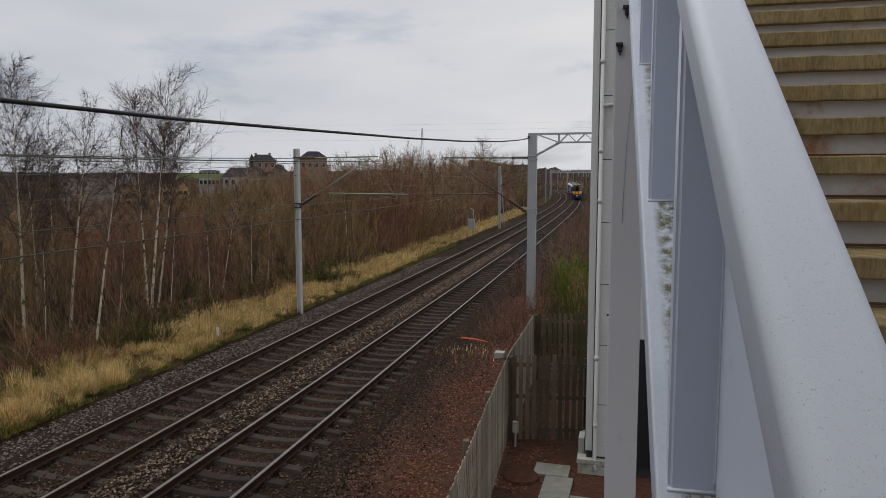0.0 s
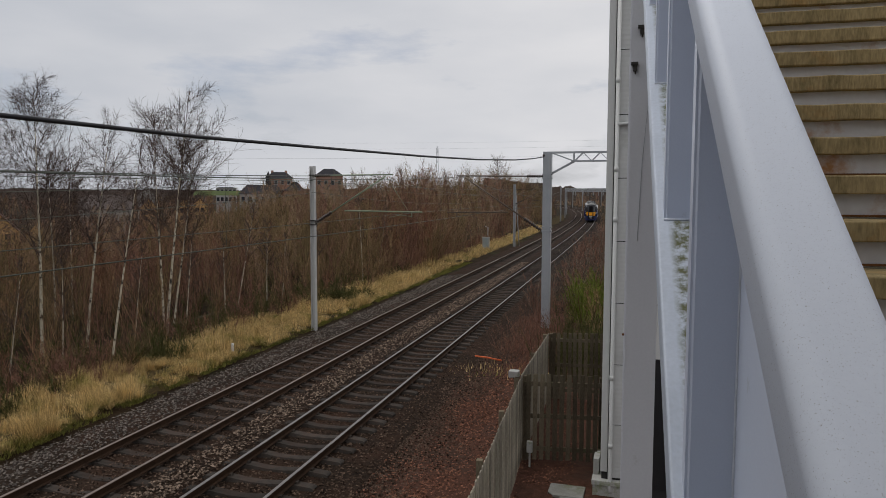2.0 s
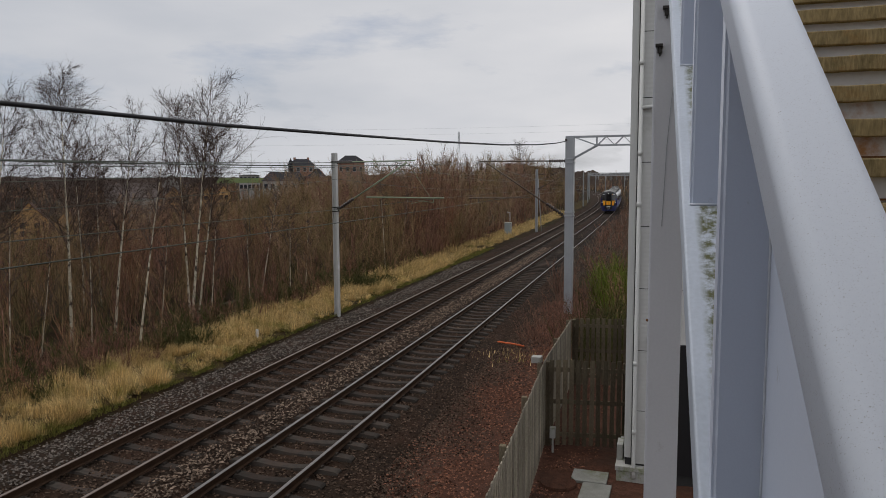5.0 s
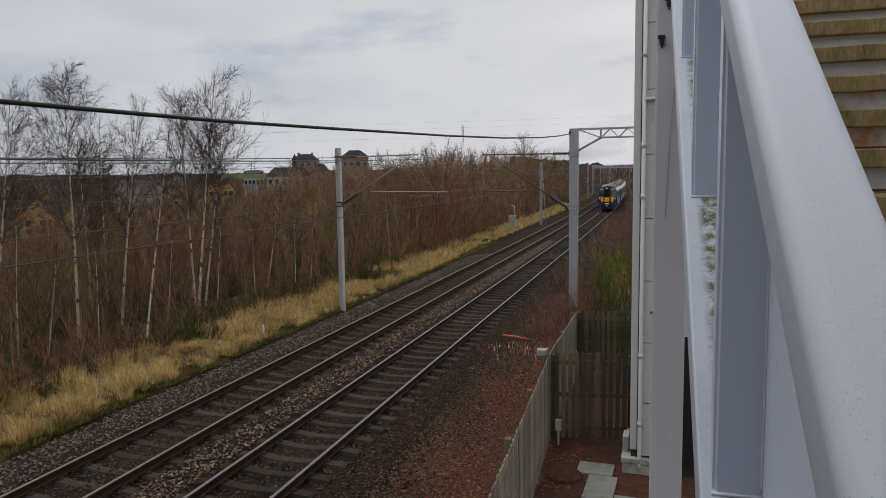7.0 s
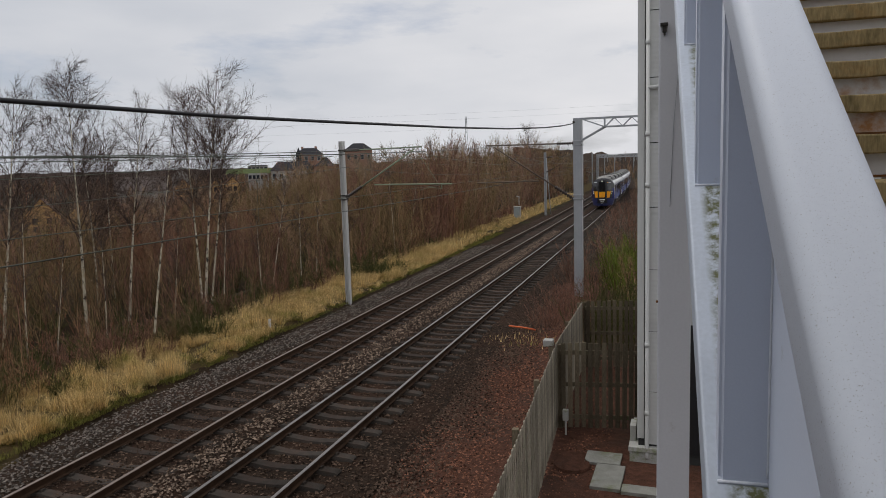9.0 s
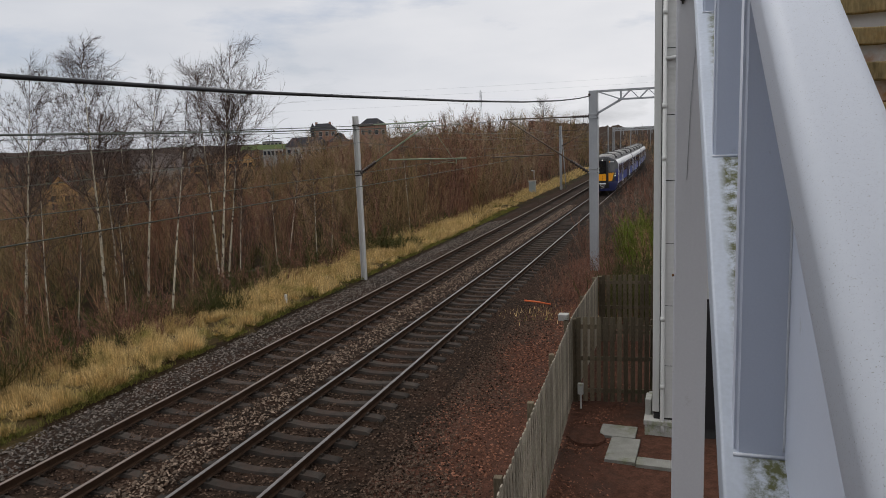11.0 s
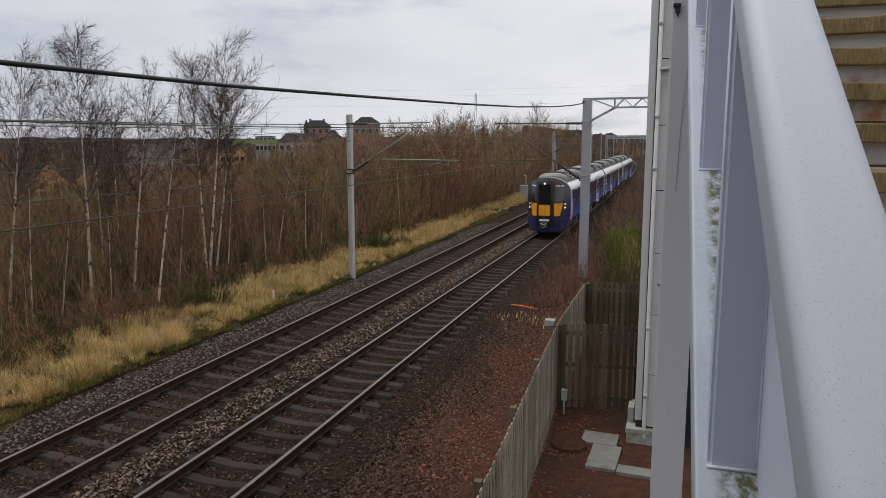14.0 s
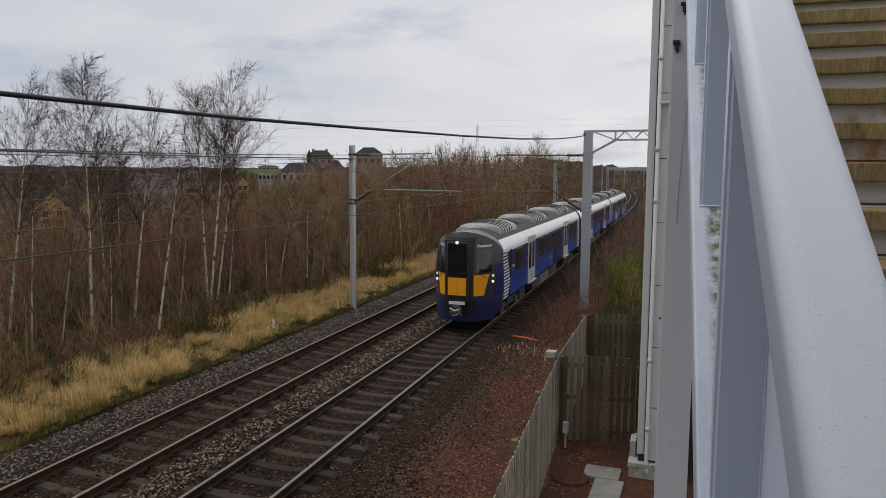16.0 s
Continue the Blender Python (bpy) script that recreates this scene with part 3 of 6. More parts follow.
# ---------------------------------------------------------------- clad tower, fences, compound
def build_tower():
    tw = empty("lift_tower", "cream clad lift tower with ribbed panels and a downpipe", "building", pose(-1.04, 13.85, 0, 0, 0, 1.0))
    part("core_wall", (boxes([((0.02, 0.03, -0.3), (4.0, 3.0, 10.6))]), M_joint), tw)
    bm = bmesh.new()
    add_box(bm, (0, 0, 0.25), (0.13, 0.16, 10.6), bevel=0.01)
    part("corner_flashing", (bm, M_clad), tw)
    zs = [0.14, 1.20, 2.39, 3.59, 4.78, 5.98, 7.17, 8.37, 9.56, 10.75]
    for z0, z1 in zip(zs[:-1], zs[1:]):
        for x0, x1 in ((0.145, 0.80), (0.815, 1.9), (1.915, 4.0)):
            if x0 < 1.9 and x1 > 0.82 and z0 < 2.0:
                continue
            n = 26
            verts, faces = [], []
            for i in range(n + 1):
                z = z0 + 0.008 + (z1 - z0 - 0.016) * i / n
                d = 0.0 if i in (0, n) else (0.0012 if i % 2 else -0.0008)
                verts += [(x0, d, z), (x1, d, z)]
            for i in range(n):
                faces.append((2 * i, 2 * i + 1, 2 * i + 3, 2 * i + 2))
            b = len(verts)
            verts += [(x0, 0.035, z0 + .008), (x1, 0.035, z0 + .008), (x1, 0.035, z1 - .008), (x0, 0.035, z1 - .008)]
            faces += [(0, b, b + 1, 1), (2 * n, 2 * n + 1, b + 2, b + 3)]
            part("cladding_panel", mesh_from("cladding_panel", verts, faces, M_clad), tw)
    # doorway: a flat black sheet paints the shade inside the opening
    part("doorway", (boxes([((0.84, -0.003, 0.0), (1.88, 0.028, 2.55))]), M_black), tw, "doorway filled with a black sheet for its dark inside")
    part("plinth", (boxes([((-0.14, -0.08, -0.32), (0.62, 1.6, 0.0)), ((-0.16, -0.10, 0.0), (0.62, 1.6, 0.10)), ((-0.15, 0.2, 0.1), (-0.03, 0.6, 0.42))], 0.012), M_plinth), tw)
    pipe = part("downpipe", tube_mesh("downpipe", [(0.185, -0.06, 10.6), (0.185, -0.06, 0.0), (0.195, -0.09, -0.12)], 0.04, M_pipe, 12), tw)
    for z in (7.75, 6.1, 5.15, 2.1, 0.75):
        part("pipe_collar", tube_mesh("pipe_collar", [(0.185, -0.06, z), (0.185, -0.06, z + 0.09)], 0.045, M_pipe, 12), pipe)
    part("branch_pipe", tube_mesh("branch_pipe", [(0.185, -0.06, 6.98), (0.75, -0.07, 7.02)], 0.036, M_pipe, 10), pipe)
    part("vent_cowl", tube_mesh("vent_cowl", [(0.44, 0.0, 2.62), (0.44, -0.09, 2.60)], 0.05, M_black, 10), tw, "black wall vent cowl")


def fence_run(name, a, b, height, base, gap, lab, rng, boards, both=False):
    """A close-boarded fence from a to b: posts, rails, and boards as parts."""
    a, b = Vector(a), Vector(b)
    d = (b - a)
    L = d.length
    turn = math.degrees(math.atan2(d.y, d.x))
    fe = empty(name, lab, "fence", pose(a.x, a.y, base, 0, 0, turn))
    for z in (0.28, height * 0.52, height - 0.22):
        part("fence_rail", (boxes([((0, 0.012, z - 0.045), (L, 0.055, z + 0.045))], 0.004), M_fence), fe)
    n = max(2, round(L / 2.4) + 1)
    for i in range(n):
        x = L * i / (n - 1)
        part("post", (boxes([((x - 0.05, 0.056, -0.3), (x + 0.05, 0.156, height - 0.06))], 0.006), M_fence), fe)
    step = 0.1 + gap
    for i in range(int(L / step)):
        x = i * step + step / 2
        part("board", boards[i % len(boards)], fe, m=pose(x, 0.0, rng.uniform(-0.015, 0.015), 0, rng.uniform(-0.5, 0.5), rng.uniform(-1, 1)))
        if both:
            part("board", boards[(i + 1) % len(boards)], fe, m=pose(x + step / 2, 0.070, rng.uniform(-0.015, 0.015), 0, rng.uniform(-0.5, 0.5), 0))
    return fe


def board_meshes(height, mat=None):
    out = []
    for k in range(3):
        bm = bmesh.new()
        add_box(bm, (-0.048, -0.010, 0.04), (0.048, 0.010, height), bevel=0.003)
        for v in bm.verts:
            v.co.y += 0.004 * noise.noise((v.co.x * 9, v.co.z, k * 7.0))
        me = bpy.data.meshes.new("board")
        bm.to_mesh(me)
        bm.free()
        me.materials.append(mat or M_fence)
        out.append(me)
    return out


FENCE_NEAR, FENCE_CORNER, FENCE_FAR = (-2.02, 5.2), (-2.84, 15.0), (-3.0, 19.9)


def build_compound():
    rng = random.Random(11)
    b18 = board_meshes(1.95)
    pale = board_meshes(1.95, M_fencepale)
    fence_run("boarded_fence", FENCE_NEAR, FENCE_CORNER, 1.95, -0.2, 0.085, "long weathered grey-brown boarded timber fence beside the tracks", rng, pale)
    fence_run("boarded_fence", FENCE_CORNER, FENCE_FAR, 1.95, -0.2, 0.026, "weathered grey timber fence climbing away from the compound", rng, pale)
    fence_run("picket_fence", (FENCE_CORNER[0] + 0.06, 15.1), (-1.15, 15.4), 1.95, -0.2, 0.045, "gappy weathered timber fence across the compound", rng, b18)
    fence_run("picket_fence", (FENCE_FAR[0] + 0.06, 19.95), (-0.6, 20.3), 1.95, -0.2, 0.05, "tall gappy timber fence at the back of the compound", rng, b18)
    bed = part("compound_floor", mesh_from("compound_floor", [(x, y, -0.21 + 0.02 * noise.noise((x * 2, y * 2, 1))) for y in [2 + 0.45 * i for i in range(52)] for x in [-3.6 + 0.35 * j for j in range(32)]],
                                                [(j * 32 + i, j * 32 + i + 1, (j + 1) * 32 + i + 1, (j + 1) * 32 + i) for j in range(51) for i in range(31)], M_redbed, True))
    tagged(bed, "red-brown gravel floor of the fenced compound", "gravel", kind="structure")
    s1 = part("paving_slab", (boxes([((-2.02, 13.42, -0.22), (-1.33, 13.98, -0.155))], 0.008), M_slab))
    tagged(s1, "mossy square concrete slab on red gravel", "slab", group="slabs in the compound")
    s2 = part("chequer_plate", (boxes([((-1.76, 12.35, -0.22), (-1.22, 13.38, -0.15))], 0.006), M_slab))
    tagged(s2, "pale grey chequered access cover on red gravel", "access cover", group="slabs in the compound")
    s3 = part("chequer_plate", (boxes([((-1.205, 12.30, -0.22), (-0.40, 12.62, -0.152))], 0.006), M_slab))
    tagged(s3, "pale grey chequered duct cover on red gravel", "access cover", group="slabs in the compound")
    bm = bmesh.new()
    bmesh.ops.create_cone(bm, cap_ends=True, segments=28, radius1=0.36, radius2=0.34, depth=0.06, matrix=Matrix.Translation((-2.22, 13.25, -0.185)))
    tagged(part("manhole_cover", (bm, M_redbed)), "round rust-brown manhole cover sunk in gravel", "manhole cover")
    wb = part("white_post", (boxes([((-2.67, 14.75, 0.12), (-2.55, 14.86, 0.36)), ((-2.63, 14.79, -0.25), (-2.59, 14.83, 0.12))], 0.01), M_plinth))
    tagged(wb, "short white marker post beside the fence", "marker post")
    va = empty("gas_valve", "brass pipe valve at the foot of the column", "valve", pose(-0.52, 8.6, 0.0))
    part("pipe", tube_mesh("pipe", [(0, 0, -0.25), (0, 0, 0.75)], 0.03, M_galvL, 10), va)
    part("valve_body", (boxes([((-0.06, -0.05, 0.60), (0.04, 0.05, 0.76))], 0.01), M_buff), va)
    op = part("orange_pipe", tube_mesh("orange_pipe", [(-6.28, 24.25, -0.12), (-5.8, 24.1, -0.11), (-5.25, 23.9, -0.13)], 0.032, M_orange, 8))
    tagged(op, "orange plastic pipe lying on red ballast", "pipe")
    wst = part("concrete_block", (boxes([((-4.62, 22.1, -0.3), (-4.3, 22.4, -0.02))], 0.02), M_plinth))
    tagged(wst, "pale broken concrete block lying by the track", "block")
    red = part("red_shoulder", strip("red_shoulder", [(2.2, -0.28), (2.8, -0.235), (3.6, -0.225), (4.6, -0.21), (5.6, -0.22), (6.5, -0.25)], -10, 34, 0.6, M_redbed, 0.5, 0.03))
    tagged(red, "red-brown gravel shoulder between the track and the fence", "gravel", kind="structure")


# ---------------------------------------------------------------- overhead line
def h_mast(name, lab, x, y, z0, z1, w, d, mat, turn=0.0, group=""):
    ms = empty(name, lab, "mast", pose(x, y, 0, 0, 0, turn), group)
    t = max(0.012, w * 0.07)
    part("flange", (boxes([((-w / 2, -d / 2, z0), (-w / 2 + t, d / 2, z1))], 0.002), mat), ms)
    part("flange", (boxes([((w / 2 - t, -d / 2, z0), (w / 2, d / 2, z1))], 0.002), mat), ms)
    part("web", (boxes([((-w / 2 + t, -t / 2, z0), (w / 2 - t, t / 2, z1))]), mat), ms)
    part("footing", (boxes([((-w, -d, z0 - 0.25), (w, d, z0 + 0.08))], 0.02), M_slab), ms)
    return ms


def insulator(name, a, b, parent, r=0.07, n=7):
    """A ribbed insulator between a and b."""
    a, b = Vector(a), Vector(b)
    pts, rad = [], []
    for i in range(n):
        for f, rr in ((0.0, 0.45), (0.25, 1.0), (0.55, 1.0), (0.8, 0.45)):
            pts.append(a + (b - a) * ((i + f) / n))
            rad.append(r * rr)
    pts.append(b)
    rad.append(r * 0.45)
    return part(name, tube_mesh(name, pts, r, M_insul, 10, rad), parent)


def cantilever(ms, s, reach, z_tie, z_foot, z_reg, mat, w, reg_far, reg_near):
    """Bracket of a mast: tie, strut, registration tube and drop arm; s is +1 towards the right."""
    e = s * w
    insulator("insulator", (e, 0, z_tie), (e + s * 0.75, 0, z_tie + 0.0), ms)
    part("tie_tube", tube_mesh("tie_tube", [(e + s * 0.75, 0, z_tie), (s * (reach + 0.35), 0, z_tie + 0.03)], 0.03, mat, 8), ms)
    f, g = Vector((e, 0, z_foot)), Vector((s * reach, 0, z_tie - 0.05))
    q = f + (g - f) * 0.24
    insulator("insulator", f, q, ms, 0.085, 8)
    part("strut_tube", tube_mesh("strut_tube", [q, g], 0.032, mat, 8), ms)
    part("registration_tube", tube_mesh("registration_tube", [(s * reg_near, 0, z_reg), (s * reg_far, 0, z_reg - 0.03)], 0.03, mat, 8), ms)
    xd = s * (reg_far - 0.45)
    part("drop_bracket", tube_mesh("drop_bracket", [(xd, 0, z_reg), (xd, 0, z_reg - 0.24)], 0.022, mat, 6), ms)
    part("steady_arm", tube_mesh("steady_arm", [(xd, 0, z_reg - 0.22), (xd - s * 0.5, 0, z_reg - 0.16), (xd - s * 1.0, 0, z_reg - 0.27)], 0.012, mat, 6), ms)
    for o in (0.25, 1.0):
        part("stay_wire", tube_mesh("stay_wire", [(s * reach, 0, z_tie), (s * (reg_far - 0.6 + o * 0.0), 0.02 * o, z_reg)], 0.006, mat, 4), ms)
    part("jumper_loop", tube_mesh("jumper_loop", [(e + s * 0.2, -0.05, z_tie), (e + s * 0.3, -0.08, z_tie - 0.45), (e + s * 0.6, -0.08, z_tie - 0.62), (e + s * 0.8, -0.05, z_tie - 0.3), (e + s * 0.8, 0, z_tie)], 0.009, M_cable, 5), ms)


MASTS_Y = [-24.0, 28.0, 80.0, 131.0, 183.0]


def build_overhead():
    ml = h_mast("overhead_line_mast", "pale galvanised steel mast on the grass verge", -14.62, 28.0, -0.5, 6.85, 0.20, 0.22, M_galvL, 2)
    part("number_plate", (boxes([((0.10, -0.06, 1.75), (0.108, 0.06, 1.95))]), M_whitemark), ml)
    for z in (4.28, 4.46, 6.44):
        part("clamp", (boxes([((-0.13, -0.13, z), (0.13, 0.13, z + 0.05))], 0.004), M_darksteel), ml)
    cantilever(ml, 1, 3.36, 6.45, 4.38, 4.93, M_green, 0.1, 4.98, 1.48)
    mr = h_mast("portal_mast", "broad grey galvanised steel portal mast beside the track", -4.83, 31.0, -0.45, 7.5, 0.36, 0.36, M_galv, 1)
    part("cover_face", (boxes([((-0.168, -0.178, -0.4), (0.168, -0.166, 7.5))]), M_galv), mr)
    for z in (6.52, 6.36, 4.22, 4.06):
        part("clamp", (boxes([((-0.21, -0.21, z - 0.025), (0.21, 0.21, z + 0.025))], 0.005), M_galv), mr)
        part("bolt", tube_mesh("bolt", [(0.19, -0.24, z), (0.19, 0.1, z)], 0.02, M_darksteel, 6), mr)
    for z in (5.0, 2.9):
        part("edge_marker", (boxes([((0.181, -0.17, z), (0.187, -0.12, z + 0.42))]), M_whitemark), mr)
    cantilever(mr, -1, 3.7, 6.45, 4.03, 4.86, M_rusttube, 0.18, 4.55, 1.72)
    gb = empty("portal_beam", "grey lattice steel beam spanning from the portal mast", "gantry beam", pose(-4.65, 31.0, 0, 0, 0, 1))
    L = 16.0
    for dy in (-0.16, 0.16):
        part("top_chord", (boxes([((0, dy - 0.03, 7.43), (L, dy + 0.03, 7.50))]), M_galv), gb)
        part("bottom_chord", (boxes([((0.85, dy - 0.03, 7.06), (L, dy + 0.03, 7.12))]), M_galv), gb)
        bm = bmesh.new()
        beam(bm, (0.0, dy, 7.45), (0.95, dy, 7.09), 0.05, 0.05)
        beam(bm, (0.95, dy, 7.09), (0.95, dy, 7.45), 0.04, 0.04)
        x, up = 0.98, True
        while x < L - 0.45:
            beam(bm, (x, dy, 7.09 if up else 7.45), (x + 0.36, dy, 7.45 if up else 7.09), 0.028, 0.028)
            x += 0.36
            up = not up
        part("lattice", (bm, M_galv), gb)
    bm = bmesh.new()
    beam(bm, (0.0, 0, 6.56), (0.98, 0, 7.09), 0.07, 0.09)
    part("knee_brace", (bm, M_galv), gb)
    # further masts along both sides
    rng = random.Random(3)
    mm = h_mast("overhead_line_mast", "twin-legged grey mast further along the verge", -16.2, 80.0, -0.5, 6.75, 0.26, 0.28, M_galv, 4)
    cantilever(mm, 1, 3.2, 6.2, 4.5, 4.95, M_rusttube, 0.13, 4.5, 1.5)
    part("backstay", tube_mesh("backstay", [(0.1, 0.1, 6.2), (0.55, 0.3, -0.5)], 0.05, M_galv, 6), mm)
    for y in (131, 158, 183, 212, 240):
        for off in (-6.7, 8.5):
            px, py = beside(y, off)
            h_mast("overhead_line_mast", "distant grey overhead line mast on the curve", px, py, -0.5, 7.2, 0.24, 0.24, M_galv, math.degrees(line_turn(y)), "distant masts")
        if y > 180:
            px, py = beside(y, -6.7)
            g = empty("gantry_beam", "distant grey lattice gantry across the tracks", "gantry beam", pose(px, py, 0, 0, 0, math.degrees(line_turn(y))), "distant gantries")
            part("chord", (boxes([((0, -0.08, 7.0), (25.0, 0.08, 7.12)), ((0, -0.08, 6.45), (25.0, 0.08, 6.55))]), M_galv), g)
            bm = bmesh.new()
            for k in range(39):
                beam(bm, (k * 0.63, 0, 6.5 if k % 2 else 7.06), (k * 0.63 + 0.63, 0, 7.06 if k % 2 else 6.5), 0.05, 0.05)
            part("lattice", (bm, M_galv), g)
            for k in range(7):
                part("drop_tube", (boxes([((2.5 + k * 3.3, -0.05, 5.2), (2.6 + k * 3.3, 0.05, 6.5))]), M_galv), g)
    for x, y, z in ((8, 170, 7), (12, 200, 7.4), (-2, 215, 7), (4, 236, 7.2), (-14, 262, 7), (-6, 285, 7.5), (-22, 300, 7), (-34, 290, 7), (-12, 320, 7)):
        h_mast("overhead_line_mast", "distant grey mast in the sidings", x - 14, y, -0.5, z, 0.26, 0.26, M_galv, 5, "distant masts")


def wire(name, pts, r, mat, lab, cat="wire"):
    return tagged(part(name, tube_mesh(name, pts, r, mat, 5)), lab, cat)


def sag(a, b, drop, n=14):
    a, b = Vector(a), Vector(b)
    return [a.lerp(b, i / n) - Vector((0, 0, 4 * drop * (i / n) * (1 - i / n))) for i in range(n + 1)]


def build_wires():
    for off, word in ((0.0, "nearer"), (-3.27, "farther")):
        for k, (y0, y1) in enumerate(zip(MASTS_Y[:-1], MASTS_Y[1:])):
            ya, yb = (y0 + (3 if off == 0 and 0 < y0 < 60 else 0)), (y1 + (3 if off == 0 and 0 < y1 < 60 else 0))
            st = 0.22 if k % 2 else -0.22
            a, b = beside(ya, off - st), beside(yb, off + st)
            ct = empty("catenary_span", "thin copper overhead wires with droppers above the %s track" % word, "overhead wire")
            top = sag((*a, 6.44), (*b, 6.44), (0.52 if off == 0 else 0.42) if k == 0 else 0.95)
            part("messenger_wire", tube_mesh("messenger_wire", top, 0.011, M_wire, 5), ct)
            low = [Vector((p.x, p.y, 4.68 + 0.03 * math.sin(i * 0.4))) for i, p in enumerate(top)]
            part("contact_wire", tube_mesh("contact_wire", low, 0.010, M_wire, 5), ct)
            for i in range(1, len(top) - 1):
                if i % 2:
                    part("dropper", tube_mesh("dropper", [top[i], low[i]], 0.004, M_wire, 4), ct)
    # feeder and return wires
    z = [(-34.0, 8.2), (-20.0, 7.0), (-8.0, 6.50), (0.0, 6.32), (4.2, 6.31), (7.1, 6.33), (9.9, 6.39), (15.1, 6.51), (20.0, 6.66), (25.0, 6.88), (28.5, 7.09), (30.9, 7.28)]
    pts = [(-5.25 + 0.008 * y, y, h) for y, h in z]
    fc = empty("feeder_cable", "thick black insulated cable sagging to the portal mast", "cable")
    part("cable", tube_mesh("cable", pts, 0.022, M_cable, 8), fc)
    insulator("end_fitting", (-5.0, 30.8, 7.33), (-4.9, 30.95, 7.36), fc, 0.06, 2)
    for x0, z, r, drop in ((-14.62, 6.22, 0.010, 0.20), (-14.62, 6.24, 0.008, 0.66), (-14.50, 5.72, 0.009, 0.80)):
        for ya, yb in ((-24.0, 28.0), (28.0, 80.0)):
            wire("return_wire", sag((x0 + 0.9 * (ya < 0), ya, z), (x0 - (1.6 if yb > 60 else 0), yb, z), drop), r, M_wire, "thin aerial wire along the masts on the verge")
    for k, (za, zb) in enumerate(((26, 28), (22, 25), (31, 33))):
        wire("power_line", [(-500, 420 + 30 * k, -2.5)] + list(sag((-500, 420 + 30 * k, za * 1.6), (160, 800 + 30 * k, zb * 2.2), 6, 20)) + [(160, 800 + 30 * k, -2.5)], 0.04, M_galv, "faint high-voltage line strung across the sky", "power line")


# ---------------------------------------------------------------- train
def half_width(z):
    if z < 1.2:
        return 1.16 + 0.24 * math.sin(max(0.0, (z - 0.45) / 0.75) * math.pi / 2)
    if z < 2.60:
        return 1.40
    t = (z - 2.60) / 1.02
    return max(0.0, 1.40 * (1 - t ** 2.3) ** 0.5) if t < 1 else 0.0


def nose_y(x, z, blunt=1.0):
    """How far the cab front lies behind the foremost point."""
    a = abs(x) / 1.40
    y = 1.35 * blunt * a ** 2.2
    if z > 1.7:
        y += 0.55 * ((z - 1.7) / 2.0) ** 2.2
    if z < 1.05:
        y += 0.10 * (1.05 - z)
    return y


def patch(name, x0, x1, z0, z1, out, mat, parent, nx=6, nz=6, lab="", thick=0.02, cut=(0.0, 0.0)):
    """A panel that follows the cab front, proud of it by out; cut: how much its outer edge draws in at the foot and at the head."""
    verts, faces = [], []
    for d in (out, out - thick):
        for j in range(nz + 1):
            for i in range(nx + 1):
                x, z = x0 + (x1 - x0) * i / nx, z0 + (z1 - z0) * j / nz
                draw = cut[0] + (cut[1] - cut[0]) * j / nz
                x -= math.copysign(draw * (i / nx if x1 > abs(x0) else 1 - i / nx), x)
                verts.append((x, nose_y(x, z) - d, z))
    n = nx + 1
    off = (nz + 1) * n
    for j in range(nz):
        for i in range(nx):
            a = j * n + i
            faces.append((a, a + 1, a + n + 1, a + n))
            faces.append((off + a, off + a + n, off + a + n + 1, off + a + 1))
    rim = [i for i in range(nx)] + [j * n + nx for j in range(nz)] + [nz * n + i for i in range(nx, 0, -1)] + [j * n for j in range(nz, 0, -1)]
    for a, b in zip(rim, rim[1:] + rim[:1]):
        faces.append((a, off + a, off + b, b))
    return part(name, mesh_from(name, verts, faces, mat), parent, lab)


CAR = 22.9


